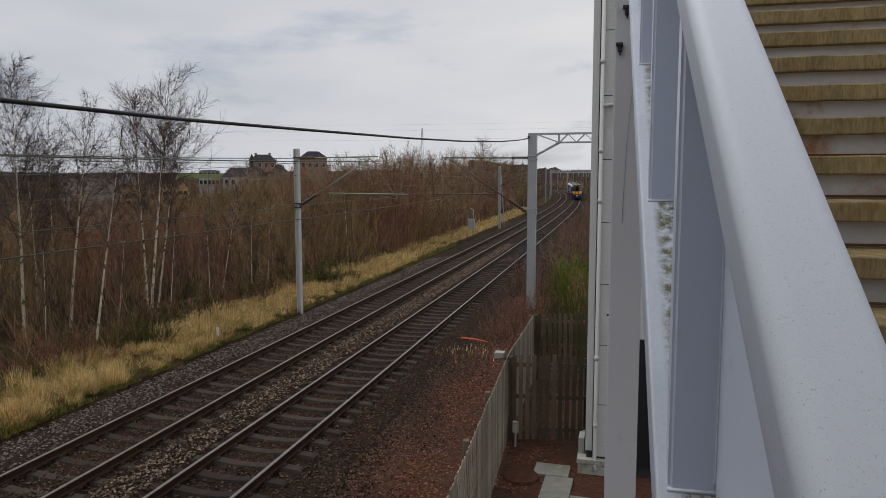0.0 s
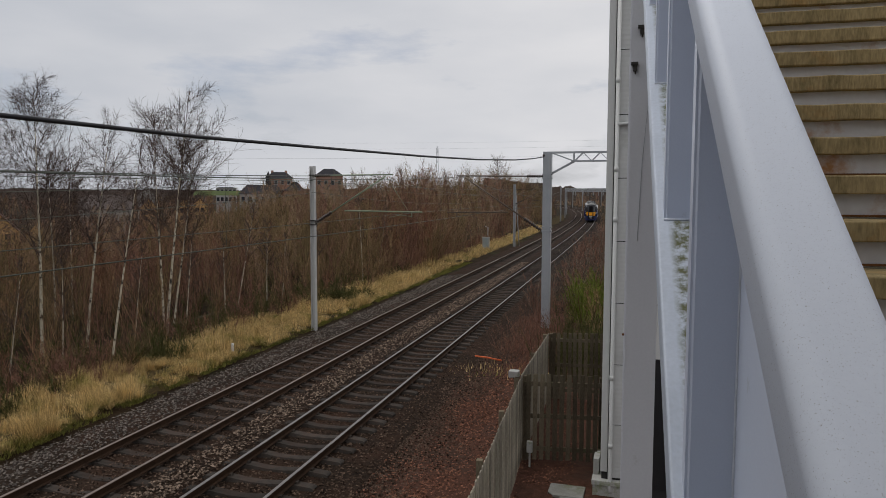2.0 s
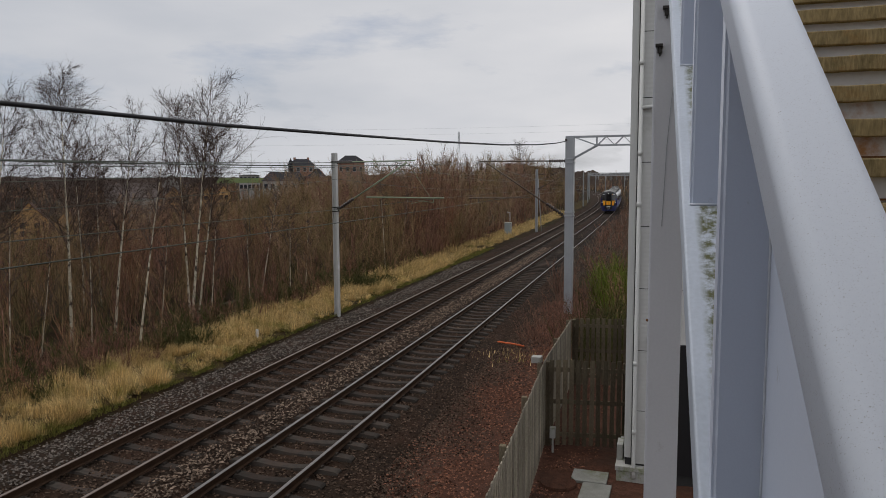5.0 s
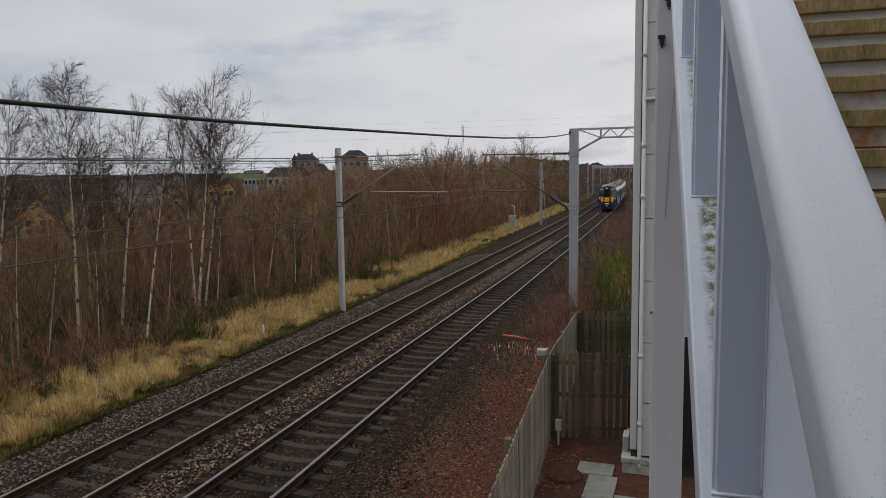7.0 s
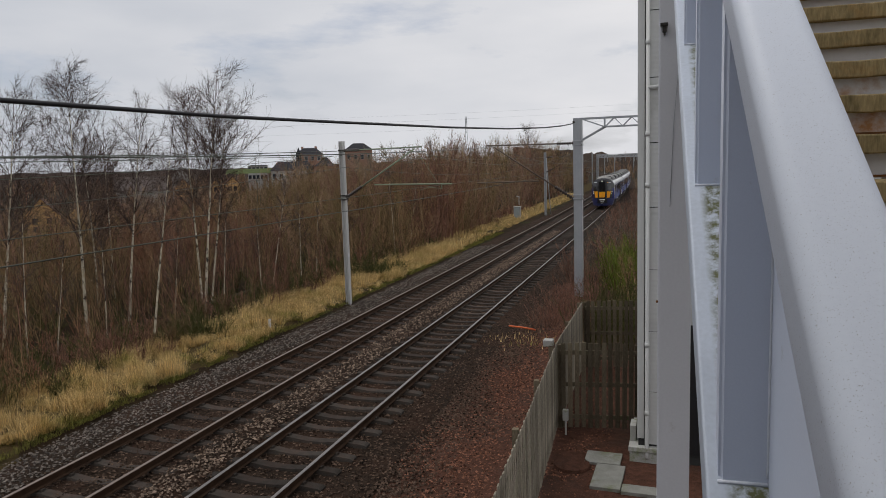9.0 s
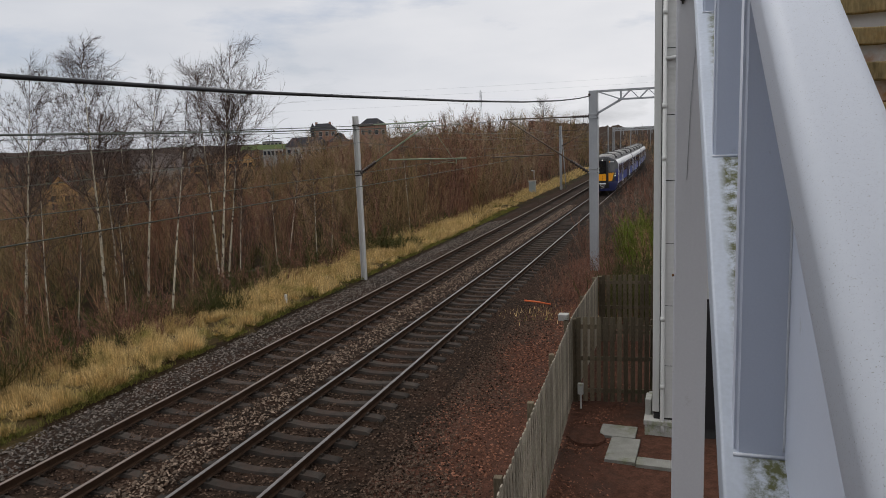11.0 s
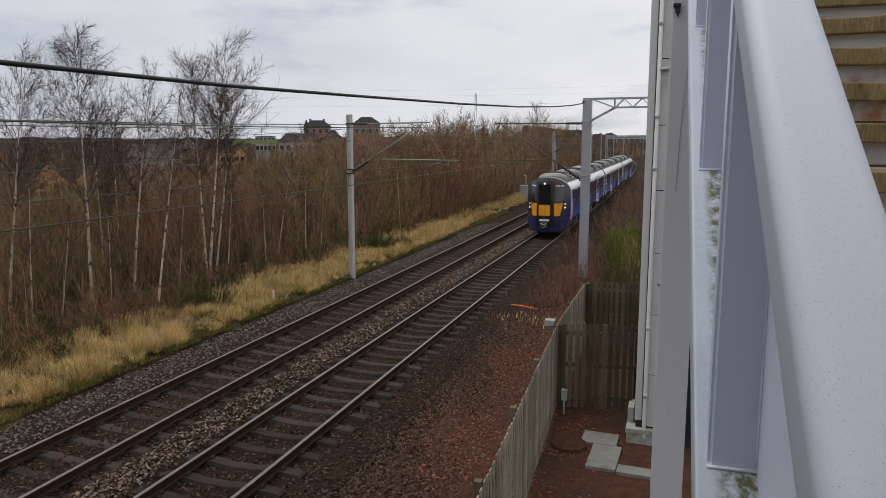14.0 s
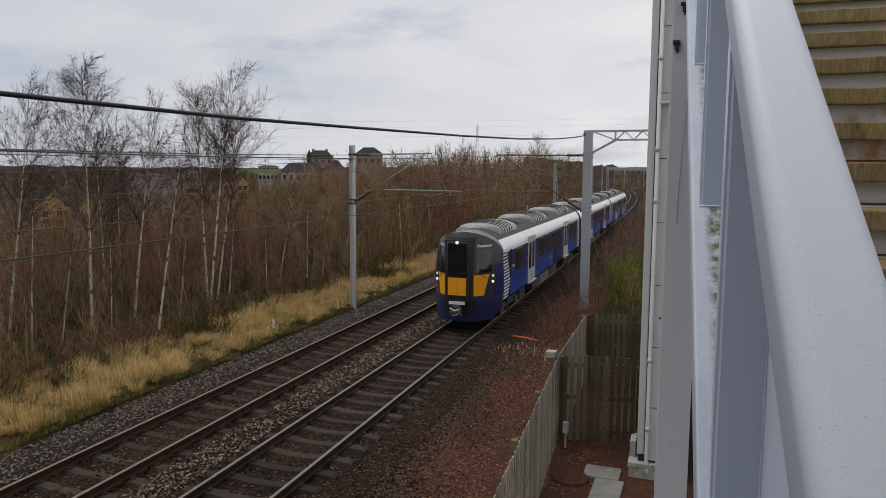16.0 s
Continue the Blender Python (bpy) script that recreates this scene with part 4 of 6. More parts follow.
def build_car(front, lab):
    car = empty("train_car", lab, "train car", group="cars of the train")
    zs = [0.45, 0.62, 0.85, 1.0, 1.2, 1.6, 2.0, 2.4, 2.6, 2.75, 2.88, 3.0, 3.12, 3.24, 3.34, 3.43, 3.50, 3.56, 3.60, 3.618]
    ys = [0.0, 1.55, 1.60, CAR - 0.35] if front else [0.30, 0.31, 0.32, CAR - 0.35]
    verts, faces, idx = [], [], []
    ring = [(-half_width(z), z) for z in zs] + [(half_width(z), z) for z in reversed(zs)]
    n = len(ring)
    for k, y in enumerate(ys):
        for x, z in ring:
            if k >= 2 and z < 0.8 or (not front and z < 0.8):
                x *= 0.70
            verts.append((x, nose_y(x, z) if (front and k == 0) else max(y, nose_y(x, z) + 0.01 if front else y), z))
    for k in range(len(ys) - 1):
        for i in range(n):
            j = (i + 1) % n
            faces.append((k * n + i, k * n + j, (k + 1) * n + j, (k + 1) * n + i)[::-1])
            zc = (ring[i][1] + ring[j][1]) / 2
            bottom = i == n - 1
            if bottom:
                idx.append(4)
            elif front and k < 1:
                idx.append(1 if zc > 1.2 else 5)
            else:
                idx.append(3 if zc > 3.26 else 2 if zc > 2.78 else 0 if zc > 0.9 else 4)
    faces.append(tuple((len(ys) - 1) * n + i for i in range(n)))
    idx.append(4)
    if not front:
        faces.append(tuple(range(n))[::-1])
        idx.append(4)
    part("body_shell", mesh_from("body_shell", verts, faces, [M_blue, M_char, M_silver, M_roof, M_bogie, M_navy], index=idx), car)
    if front:
        fv, ff, fi = [], [], []
        m = 24
        for z in zs:
            w = half_width(z)
            for i in range(m + 1):
                x = -w + 2 * w * i / m
                fv.append((x, nose_y(x, z), z))
        for j in range(len(zs) - 1):
            for i in range(m):
                a = j * (m + 1) + i
                ff.append((a, a + 1, a + m + 2, a + m + 1))
                fi.append((2 if abs(i + 0.5 - m / 2) > m * 0.415 and zs[j] < 2.2 else 0) if zs[j] >= 1.2 else 1)
        part("cab_front", mesh_from("cab_front", fv, ff, [M_char, M_navy, M_blue], True, fi), car, "charcoal cab front with navy valance")
        gw = patch("gangway_frame", -0.52, 0.52, 1.12, 3.42, 0.13, M_black, car, 4, 8, "black gangway door surround", 0.16)
        part("gangway_window", (boxes([((-0.37, -0.155, 2.04), (0.37, -0.135, 3.24))], 0.004), M_glass), gw)
        for x in (-0.47, 0.435):
            part("frame_post", (boxes([((x, -0.20, 1.15), (x + 0.035, -0.12, 3.36))], 0.006), M_char), gw)
        part("frame_lintel", (boxes([((-0.5, -0.20, 3.33), (0.5, -0.12, 3.37))], 0.006), M_char), gw)
        for x0, x1 in ((-0.36, -0.006), (0.006, 0.36)):
            part("yellow_panel", (boxes([((x0, -0.165, 1.34), (x1, -0.14, 1.99))], 0.006), M_yellow), gw, "yellow warning panel")
        for s in (-1, 1):
            a, b = sorted((s * 0.56, s * 1.04))
            patch("yellow_panel", a, b, 1.28, 2.06, 0.012, M_yellow, car, 6, 6, "yellow warning panel", 0.02, (0.16, 0.0))
            a, b = sorted((s * 0.62, s * 1.20))
            patch("cab_window", a, b, 2.12, 2.98, 0.015, M_glass, car, 8, 6, "dark cab windscreen", 0.02, (0.10, 0.14))
            a, b = sorted((s * 1.06, s * 1.22))
            lamp = patch("lamp_cluster", a, b, 1.60, 2.12, 0.014, M_char, car, 3, 5)
            part("headlight", tube_mesh("headlight", [(s * 1.13, nose_y(1.13, 1.77) - 0.05, 1.77), (s * 1.13, nose_y(1.13, 1.77) + 0.06, 1.77)], 0.052, M_lamp, 14), car, "lit white headlight")
            part("marker_light", tube_mesh("marker_light", [(s * 1.13, nose_y(1.13, 1.98) - 0.04, 1.98), (s * 1.13, nose_y(1.13, 1.98) + 0.06, 1.98)], 0.052, M_lampdim, 14), car, "lit marker light")
            part("wiper", tube_mesh("wiper", [(s * 0.95, nose_y(0.95, 2.0) - 0.05, 1.92), (s * 0.72, nose_y(0.72, 2.15) - 0.05, 2.16)], 0.012, M_black, 5), car)
            a, b = sorted((s * 0.70, s * 1.05))
            for k in range(5):
                x = a + (b - a) * k / 5
                patch("number_bar", x + 0.01, x + 0.055, 3.06, 3.14, 0.012, M_whitemark, car, 1, 1)
        patch("yellow_tag", 0.60, 0.68, 3.06, 3.16, 0.012, M_yellow, car, 1, 1, "small yellow tag")
        part("top_light", tube_mesh("top_light", [(0, -0.16, 3.28), (0, -0.19, 3.28)], 0.065, M_lamp, 12), car, "lit top light")
        cp = part("coupler", (boxes([((-0.16, -0.32, 0.72), (0.16, 0.2, 0.98)), ((-0.24, -0.38, 0.62), (0.24, -0.26, 0.78))], 0.03), M_bogie), car, "dark grimy coupler")
        part("coupler_hook", tube_mesh("coupler_hook", [(-0.2, -0.38, 0.9), (0, -0.44, 0.82), (0.2, -0.38, 0.9), (0.1, -0.36, 0.68), (-0.1, -0.36, 0.62)], 0.035, M_galv, 6), cp)
        part("coupler_plate", (boxes([((-0.32, -0.165, 1.00), (0.32, -0.14, 1.12))], 0.006), M_whitemark), car, "pale coupler cover")
        patch("valance_lip", -1.2, 1.2, 0.34, 0.46, 0.05, M_navy, car, 16, 2)
        patch("coupler_recess", -0.62, 0.62, 0.60, 1.10, 0.006, M_black, car, 8, 4, "black coupler recess")
    # sides: windows, doors, markings
    for s in (-1, 1):
        def side(name, y0, y1, z0, z1, out, mat, par=car, lab2="", bev=0.01):
            a, b = sorted((s * 1.395, s * (1.40 + out)))
            return part(name, (boxes([((a, y0, z0), (b, y1, z1))], bev), mat), par, lab2)
        wins = [(3.55, 4.9)] if front else [(2.2, 3.5), (3.9, 5.2)]
        wins += [(8.6, 9.85), (10.25, 11.5), (11.9, 13.15), (13.55, 14.8), (18.35, 19.5), (19.9, 21.1)]
        for y0, y1 in wins:
            fr = side("window_frame", y0 - 0.05, y1 + 0.05, 1.80, 2.72, 0.006, M_navy, car, "", 0.004)
            side("window", y0, y1, 1.85, 2.67, 0.012, M_glass, fr, "", 0.004)
        for y0 in (6.0, 16.1):
            dr = side("door_pair", y0, y0 + 1.55, 0.98, 3.0, 0.018, M_door, car, "pale sliding doors")
            for y in (y0 + 0.18, y0 + 0.88):
                side("door_window", y, y + 0.48, 1.55, 2.72, 0.026, M_glass, dr)
            side("door_gap", y0 + 0.765, y0 + 0.785, 1.0, 2.98, 0.021, M_black, dr, "", 0)
            side("door_step", y0 - 0.08, y0 + 1.63, 0.90, 0.96, 0.09, M_door, dr)
        side("blue_flash", 2.6 if front else 1.8, 5.9, 0.98, 2.1, 0.004, M_bright, car, "bright blue patterned band", 0)
        side("blue_flash", 7.65, 12.6, 0.98, 2.1, 0.004, M_bright, car, "bright blue patterned band", 0)
        side("blue_flash", 17.75, 21.9, 0.98, 2.1, 0.004, M_bright, car, "bright blue patterned band", 0)
        side("number_bars", 2.95, 3.3, 2.05, 2.13, 0.005, M_whitemark, car, "", 0)
        side("logo_shape", 11.5, 11.85, 1.36, 1.52, 0.005, M_whitemark, car, "white logo shape", 0)
        if front:
            side("cab_side_window", 2.50, 2.78, 1.70, 2.80, 0.006, M_glass, car, "narrow dark cab door window", 0.004)
        # broken white stripes
        for ye in ((1.50,) if front else (0.75, )) + (CAR - 1.1,):
            for k in range(15):
                z = 0.98 + 0.128 * k
                w = 0.98 - 0.04 * abs(k - 5)
                sh = 0.10 * math.sin(k * 0.35)
                side("white_stripe", ye + sh, ye + sh + w, z, z + 0.07, 0.005, M_whitemark, car, "", 0)
    # underframe boxes and bogies
    for y0, y1 in ((5.2, 6.3), (7.9, 9.6), (9.9, 12.4), (12.7, 14.8), (17.4, 17.9)):
        part("equipment_box", (boxes([((-1.22, y0, 0.32), (1.22, y1, 0.88))], 0.03), M_galv if y0 == 9.9 else M_bogie), car)
        if y0 == 9.9:
            for k in range(9):
                part("rib", (boxes([((-1.24, y0 + 0.12 + 0.28 * k, 0.36), (1.24, y0 + 0.17 + 0.28 * k, 0.84))]), M_bogie), car)
    for yb in (3.2, CAR - 3.6):
        bg = part("bogie", (boxes([((-1.15, yb - 1.75, 0.42), (-0.95, yb + 1.75, 0.66)), ((0.95, yb - 1.75, 0.42), (1.15, yb + 1.75, 0.66)), ((-1.1, yb - 0.3, 0.4), (1.1, yb + 0.3, 0.72)),
                                   ((1.0, yb - 0.35, 0.6), (1.25, yb + 0.35, 0.85)), ((-1.25, yb - 0.35, 0.6), (-1.0, yb + 0.35, 0.85)), ((1.12, yb - 1.5, 0.34), (1.26, yb - 1.0, 0.62)), ((1.12, yb + 1.0, 0.34), (1.26, yb + 1.5, 0.62)),
                                   ((-1.26, yb - 1.5, 0.34), (-1.12, yb - 1.0, 0.62)), ((-1.26, yb + 1.0, 0.34), (-1.12, yb + 1.5, 0.62))], 0.03), M_bogie), car)
        for dy in (-1.25, 1.25):
            for s in (-1, 1):
                part("wheel", tube_mesh("wheel", [(s * 0.69, yb + dy, 0.42), (s * 0.72, yb + dy, 0.42), (s * 0.82, yb + dy, 0.42)], 0.42, M_bogie, 20, [0.44, 0.42, 0.42]), bg)
    # roof pods: rounded housings with louvres
    for y0, y1 in ((2.5 if front else 1.2, 5.6), (6.6, 8.0), (9.0, 12.8), (14.0, 15.2), (16.3, 20.6)):
        big = y1 - y0 > 2
        m = 10
        verts, faces = [], []
        w, top = (0.98, 3.80) if big else (0.80, 3.70)
        for y, sc in ((y0, 0.86), (y0 + 0.35, 1.0), (y1 - 0.35, 1.0), (y1, 0.86)):
            for i in range(m + 1):
                a = math.pi * i / m
                verts.append((-w * math.cos(a) * (0.9 + 0.1 * sc), y, 3.30 + (top - 3.30) * sc * max(0.0, math.sin(a)) ** 0.55))
        for k in range(3):
            for i in range(m):
                b = k * (m + 1) + i
                faces.append((b, b + m + 1, b + m + 2, b + 1))
        faces += [tuple(range(m + 1)), tuple(3 * (m + 1) + i for i in range(m, -1, -1))]
        pd = part("roof_pod", mesh_from("roof_pod", verts, faces, M_pod if big else M_roof, True), car, "pale rounded roof pod" if big else "dark roof box")
        if big:
            for k in range(int((y1 - y0 - 0.7) / 0.42)):
                y = y0 + 0.4 + k * 0.42
                arc = [(-w * math.cos(math.pi * i / 14), y, 3.305 + (top - 3.30) * max(0.0, math.sin(math.pi * i / 14)) ** 0.55) for i in range(15)]
                part("seam", tube_mesh("seam", arc, 0.022, M_roof, 4), pd)
            for k in range(9):
                y = y0 + 0.6 + k * 0.16
                part("louvre", (boxes([((-0.55, y, top - 0.03), (0.05, y + 0.06, top + 0.014))]), M_black), pd)
    part("gangway_bellows", (boxes([((-0.75, CAR - 0.36, 0.9), (0.75, CAR + 0.30, 3.3))], 0.05), M_black), car)
    for ob in car.children_recursive:
        ob.data.transform(Matrix.Diagonal((0.938, 1.0, 0.982, 1.0)))
    return car


def nose_at(t):
    """Place of the train's nose along the line, in metres north."""
    return float(np.polyval(NOSE, t))


NOSE = np.polyfit([0, 1, 2, 3, 4, 6.5, 7.5, 8.5, 9.5, 10, 12.5, 13.5, 14.5, 15.5, 16],
                  [167.4, 157.8, 147.0, 137.0, 127.5, 106.8, 97.9, 88.9, 81.4, 77.0, 55.0, 45.5, 37.3, 28.6, 23.65], 4)


def along(y, d):
    """The point of the line d metres further north by its length."""
    n = 12
    for _ in range(n):
        y += d / n * math.cos(line_turn(y))
    return y


def car_pose(y_nose, k):
    y0 = along(y_nose, k * CAR) if k else y_nose
    ya, yb = along(y0, 3.2), along(y0, CAR - 3.6)
    pa, pb = Vector((line_x(ya), ya, 0)), Vector((line_x(yb), yb, 0))
    d = (pb - pa).normalized()
    o = pa - d * 3.2
    return pose(o.x, o.y, 0, 0, 0, math.degrees(math.atan2(-d.x, d.y)))


def motions():
    for k, car in enumerate(TRAIN):
        walk(car, [(t * 0.5, car_pose(nose_at(t * 0.5), k)) for t in range(33)])


# ---------------------------------------------------------------- far buildings
def hip_house(name, lab, x, y, z0, turn, w, d, eave, ridge, wall, rows, cols, hip=0.6, group=""):
    hs = empty(name, lab, "house", pose(x, y, z0, 0, 0, turn), group)
    part("wall", (boxes([((-w / 2, -d / 2, -z0 - 2.0), (w / 2, d / 2, eave))]), wall), hs)
    o = 0.4
    v = [(-w / 2 - o, -d / 2 - o, eave), (w / 2 + o, -d / 2 - o, eave), (w / 2 + o, d / 2 + o, eave), (-w / 2 - o, d / 2 + o, eave), (-w / 2 + d / 2 * hip, 0, ridge), (w / 2 - d / 2 * hip, 0, ridge)]
    part("roof", mesh_from("roof", v, [(0, 1, 5, 4), (1, 2, 5), (2, 3, 4, 5), (3, 0, 4), (3, 2, 1, 0)], M_roofslate), hs)
    for r in range(rows):
        for c in range(cols):
            cx, cz = -w / 2 + w * (c + 0.5) / cols, eave * (r + 0.55) / rows
            wf = part("window", (boxes([((cx - 0.62, -d / 2 - 0.06, cz - 0.85), (cx + 0.62, -d / 2 + 0.02, cz + 0.85))]), M_render), hs)
            part("pane", (boxes([((cx - 0.48, -d / 2 - 0.09, cz - 0.7), (cx + 0.48, -d / 2 - 0.065, cz + 0.7))]), M_winglass), wf)
    return hs


def gable_house(name, lab, x, y, z0, turn, w, d, eave, ridge, wall, group=""):
    hs = empty(name, lab, "house", pose(x, y, z0, 0, 0, turn), group)
    v = [(-w / 2, -d / 2, 0), (w / 2, -d / 2, 0), (w / 2, d / 2, 0), (-w / 2, d / 2, 0), (-w / 2, -d / 2, eave), (w / 2, -d / 2, eave), (w / 2, d / 2, eave), (-w / 2, d / 2, eave), (0, -d / 2, ridge), (0, d / 2, ridge)]
    part("wall", mesh_from("wall", v, [(0, 1, 5, 8, 4), (1, 2, 6, 5), (2, 3, 7, 9, 6), (3, 0, 4, 7)], wall), hs)
    o = 0.3
    for s in (-1, 1):
        a = [(s * (w / 2 + o), -d / 2 - o, eave - 0.2), (s * (w / 2 + o), d / 2 + o, eave - 0.2), (0, d / 2 + o, ridge + 0.05), (0, -d / 2 - o, ridge + 0.05)]
        part("roof", mesh_from("roof", a + [(p[0], p[1], p[2] + 0.15) for p in a], [(0, 1, 2, 3), (7, 6, 5, 4), (0, 4, 5, 1), (1, 5, 6, 2), (2, 6, 7, 3), (3, 7, 4, 0)], M_rooftile if wall is M_buff else M_rooffaded), hs)
    for cx in (-w / 5, w / 5):
        for cz in (eave * 0.35, eave * 0.75):
            part("window", (boxes([((cx - 0.5, -d / 2 - 0.07, cz - 0.6), (cx + 0.5, -d / 2 + 0.02, cz + 0.6))]), M_winglass), hs)
    return hs


def build_far():
    h = hip_house("sandstone_house", "tall red sandstone house with a slate hip roof", -127.4, 219.5, 1.4, 28, 8.6, 7, 9.4, 11.6, M_brick, 3, 4)
    bm = bmesh.new()
    bmesh.ops.create_cone(bm, cap_ends=True, segments=10, radius1=1.0, radius2=0.02, depth=2.2, matrix=Matrix.Translation((-3.6, -3.2, 10.7)))
    bmesh.ops.create_cone(bm, cap_ends=True, segments=10, radius1=0.9, radius2=0.9, depth=9.7, matrix=Matrix.Translation((-3.6, -3.2, 4.85)))
    part("turret", (bm, M_roofslate), h)
    for cx in (-2.4, 2.2):
        part("chimney", (boxes([((cx - 0.4, -0.3, 10.8), (cx + 0.4, 0.3, 12.1))]), M_brick), h)
    hip_house("slate_roofed_house", "house with a broad dark slate roof above bare trees", -111.3, 225.2, 1.1, 28, 9.2, 7, 10.6, 13.0, M_brick, 2, 4, 0.8)
    hip_house("low_building", "long low pale building with a dark slate roof", -116.0, 189.5, 2.0, 24, 12.0, 8, 3.4, 6.2, M_render, 1, 6, 0.4)
    hip_house("low_building", "low brick building with a dark hip roof", -106.5, 192.5, 2.2, 24, 6.0, 8, 4.2, 6.9, M_brick, 1, 3, 0.9)
    hip_house("white_block", "pale flat-roofed block beyond the trees", -151.5, 223.5, 1.9, 32, 7.0, 6, 5.6, 5.9, M_render, 2, 5, 0.5)
    group = "houses behind the scrub"
    for x, y, top, t, w, d, wall, word in ((-128.9, 111.4, 1.3, 47, 6.4, 9, M_buff, "buff brick"), (-123.5, 116.5, -0.1, 40, 5.0, 8, M_buff, "buff brick"), (-127.6, 168.0, 4.1, 40, 3.6, 6, M_buff, "buff brick"),
                                           (-123.9, 169.5, 4.2, 40, 3.6, 6, M_buff, "buff brick"), (-137.0, 165.0, 3.9, 42, 4.6, 7, M_buff, "buff brick"), (-144.4, 172.9, 7.2, 42, 4.4, 8, M_render, "pale harled"),
                                           (-134.0, 146.0, 4.9, 128, 6.0, 12, M_render, "pale harled")):
        z0 = ground_z(x, y) - 0.3
        gable_house("gabled_house", "gabled house with %s walls behind the scrub" % word, x, y, z0, t, w, d, top - z0 - 0.55 * w, top - z0, wall, group)
    py = empty("electricity_pylon", "distant grey lattice electricity pylon", "pylon", pose(-338, 1062, 0, 0, 0, 107))
    bm = bmesh.new()
    for sx, sy in ((-1, -1), (1, -1), (1, 1), (-1, 1)):
        beam(bm, (sx * 4.5, sy * 4.5, 0), (sx * 1.3, sy * 1.3, 50), 0.4, 0.4)
        beam(bm, (sx * 1.3, sy * 1.3, 50), (sx * 0.5, sy * 0.5, 79), 0.45, 0.45)
    for k in range(12):
        z0, z1 = k * 6.4, k * 6.4 + 6.4
        w0, w1 = 4.5 - 3.2 * min(1, z0 / 50), 4.5 - 3.2 * min(1, z1 / 50)
        for s in (-1, 1):
            beam(bm, (-w0, s * w0, z0), (w1, s * w1, z1), 0.35, 0.35)
            beam(bm, (w0, s * w0, z0), (-w1, s * w1, z1), 0.35, 0.35)
    part("lattice_tower", (bm, M_galv), py)
    bm = bmesh.new()
    for z, w in ((54, 6.5), (62, 7.5), (70, 6)):
        beam(bm, (-w, 0, z), (w, 0, z), 0.5, 0.5)
        beam(bm, (-w, 0, z), (0, 0, z + 2.5), 0.35, 0.35)
        beam(bm, (w, 0, z), (0, 0, z + 2.5), 0.35, 0.35)
    part("crossarm", (bm, M_galv), py)
    # far fields and low hills
    for k, (r, h, mat, seed, word) in enumerate(((420, 7.4, M_hill, 1, "distant bare woods"), (900, 11, M_hill, 2, "distant wooded rise"), (1900, 22, M_hill, 3, "hazy far hills"))):
        verts, faces = [], []
        n = 840
        for i in range(n + 1):
            a = radians(-45 + 165 * i / n)
            hh = h * (2.0 if k == 0 and math.degrees(a) < 14 else 1.0) * (0.75 + 0.45 * noise.noise((i * 0.018, seed * 9.1, 0)) + 0.16 * noise.noise((i * 0.16, seed, 4)) + 0.10 * noise.noise((i * 0.73, seed, 9)))
            for rr, z in ((r, -2.0), (r * 1.04, hh), (r * 1.3, -2.0)):
                verts.append((-rr * math.sin(a), rr * math.cos(a), z))
        for i in range(n):
            for j in range(2):
                a = i * 3 + j
                faces.append((a, a + 3, a + 4, a + 1))
        tagged(part("far_hill", mesh_from("far_hill", verts, faces, mat, True)), word + " along the horizon", "hills", kind="structure")
    f = part("far_field", mesh_from("far_field", [(-141, 190, 4.9), (-124, 197, 4.9), (-132, 208, 6.4), (-149, 202, 6.4)], [(0, 1, 2, 3)], M_field))
    tagged(f, "green grass field between the houses", "field", kind="structure")
    cb = empty("trackside_cabinet", "grey metal trackside cabinet on the verge", "cabinet", pose(-18.3, 75.0, -0.55, 0, 0, 8))
    part("body", (boxes([((-0.36, -0.3, 0.1), (0.36, 0.3, 1.45))], 0.02), M_cab), cb)
    part("roof_cap", (boxes([((-0.41, -0.36, 1.45), (0.41, 0.36, 1.53))], 0.02), M_plinth), cb)
    part("door", (boxes([((-0.30, -0.325, 0.2), (0.24, -0.302, 1.38))], 0.01), M_cab), cb)
    part("side_trim", (boxes([((0.27, -0.33, 0.1), (0.37, -0.302, 1.45))], 0.005), M_plinth), cb)
    part("vent_pipe", tube_mesh("vent_pipe", [(0.2, 0, 1.7), (0.2, 0, 2.6), (-0.1, 0, 2.65)], 0.05, M_galvL, 6), cb)


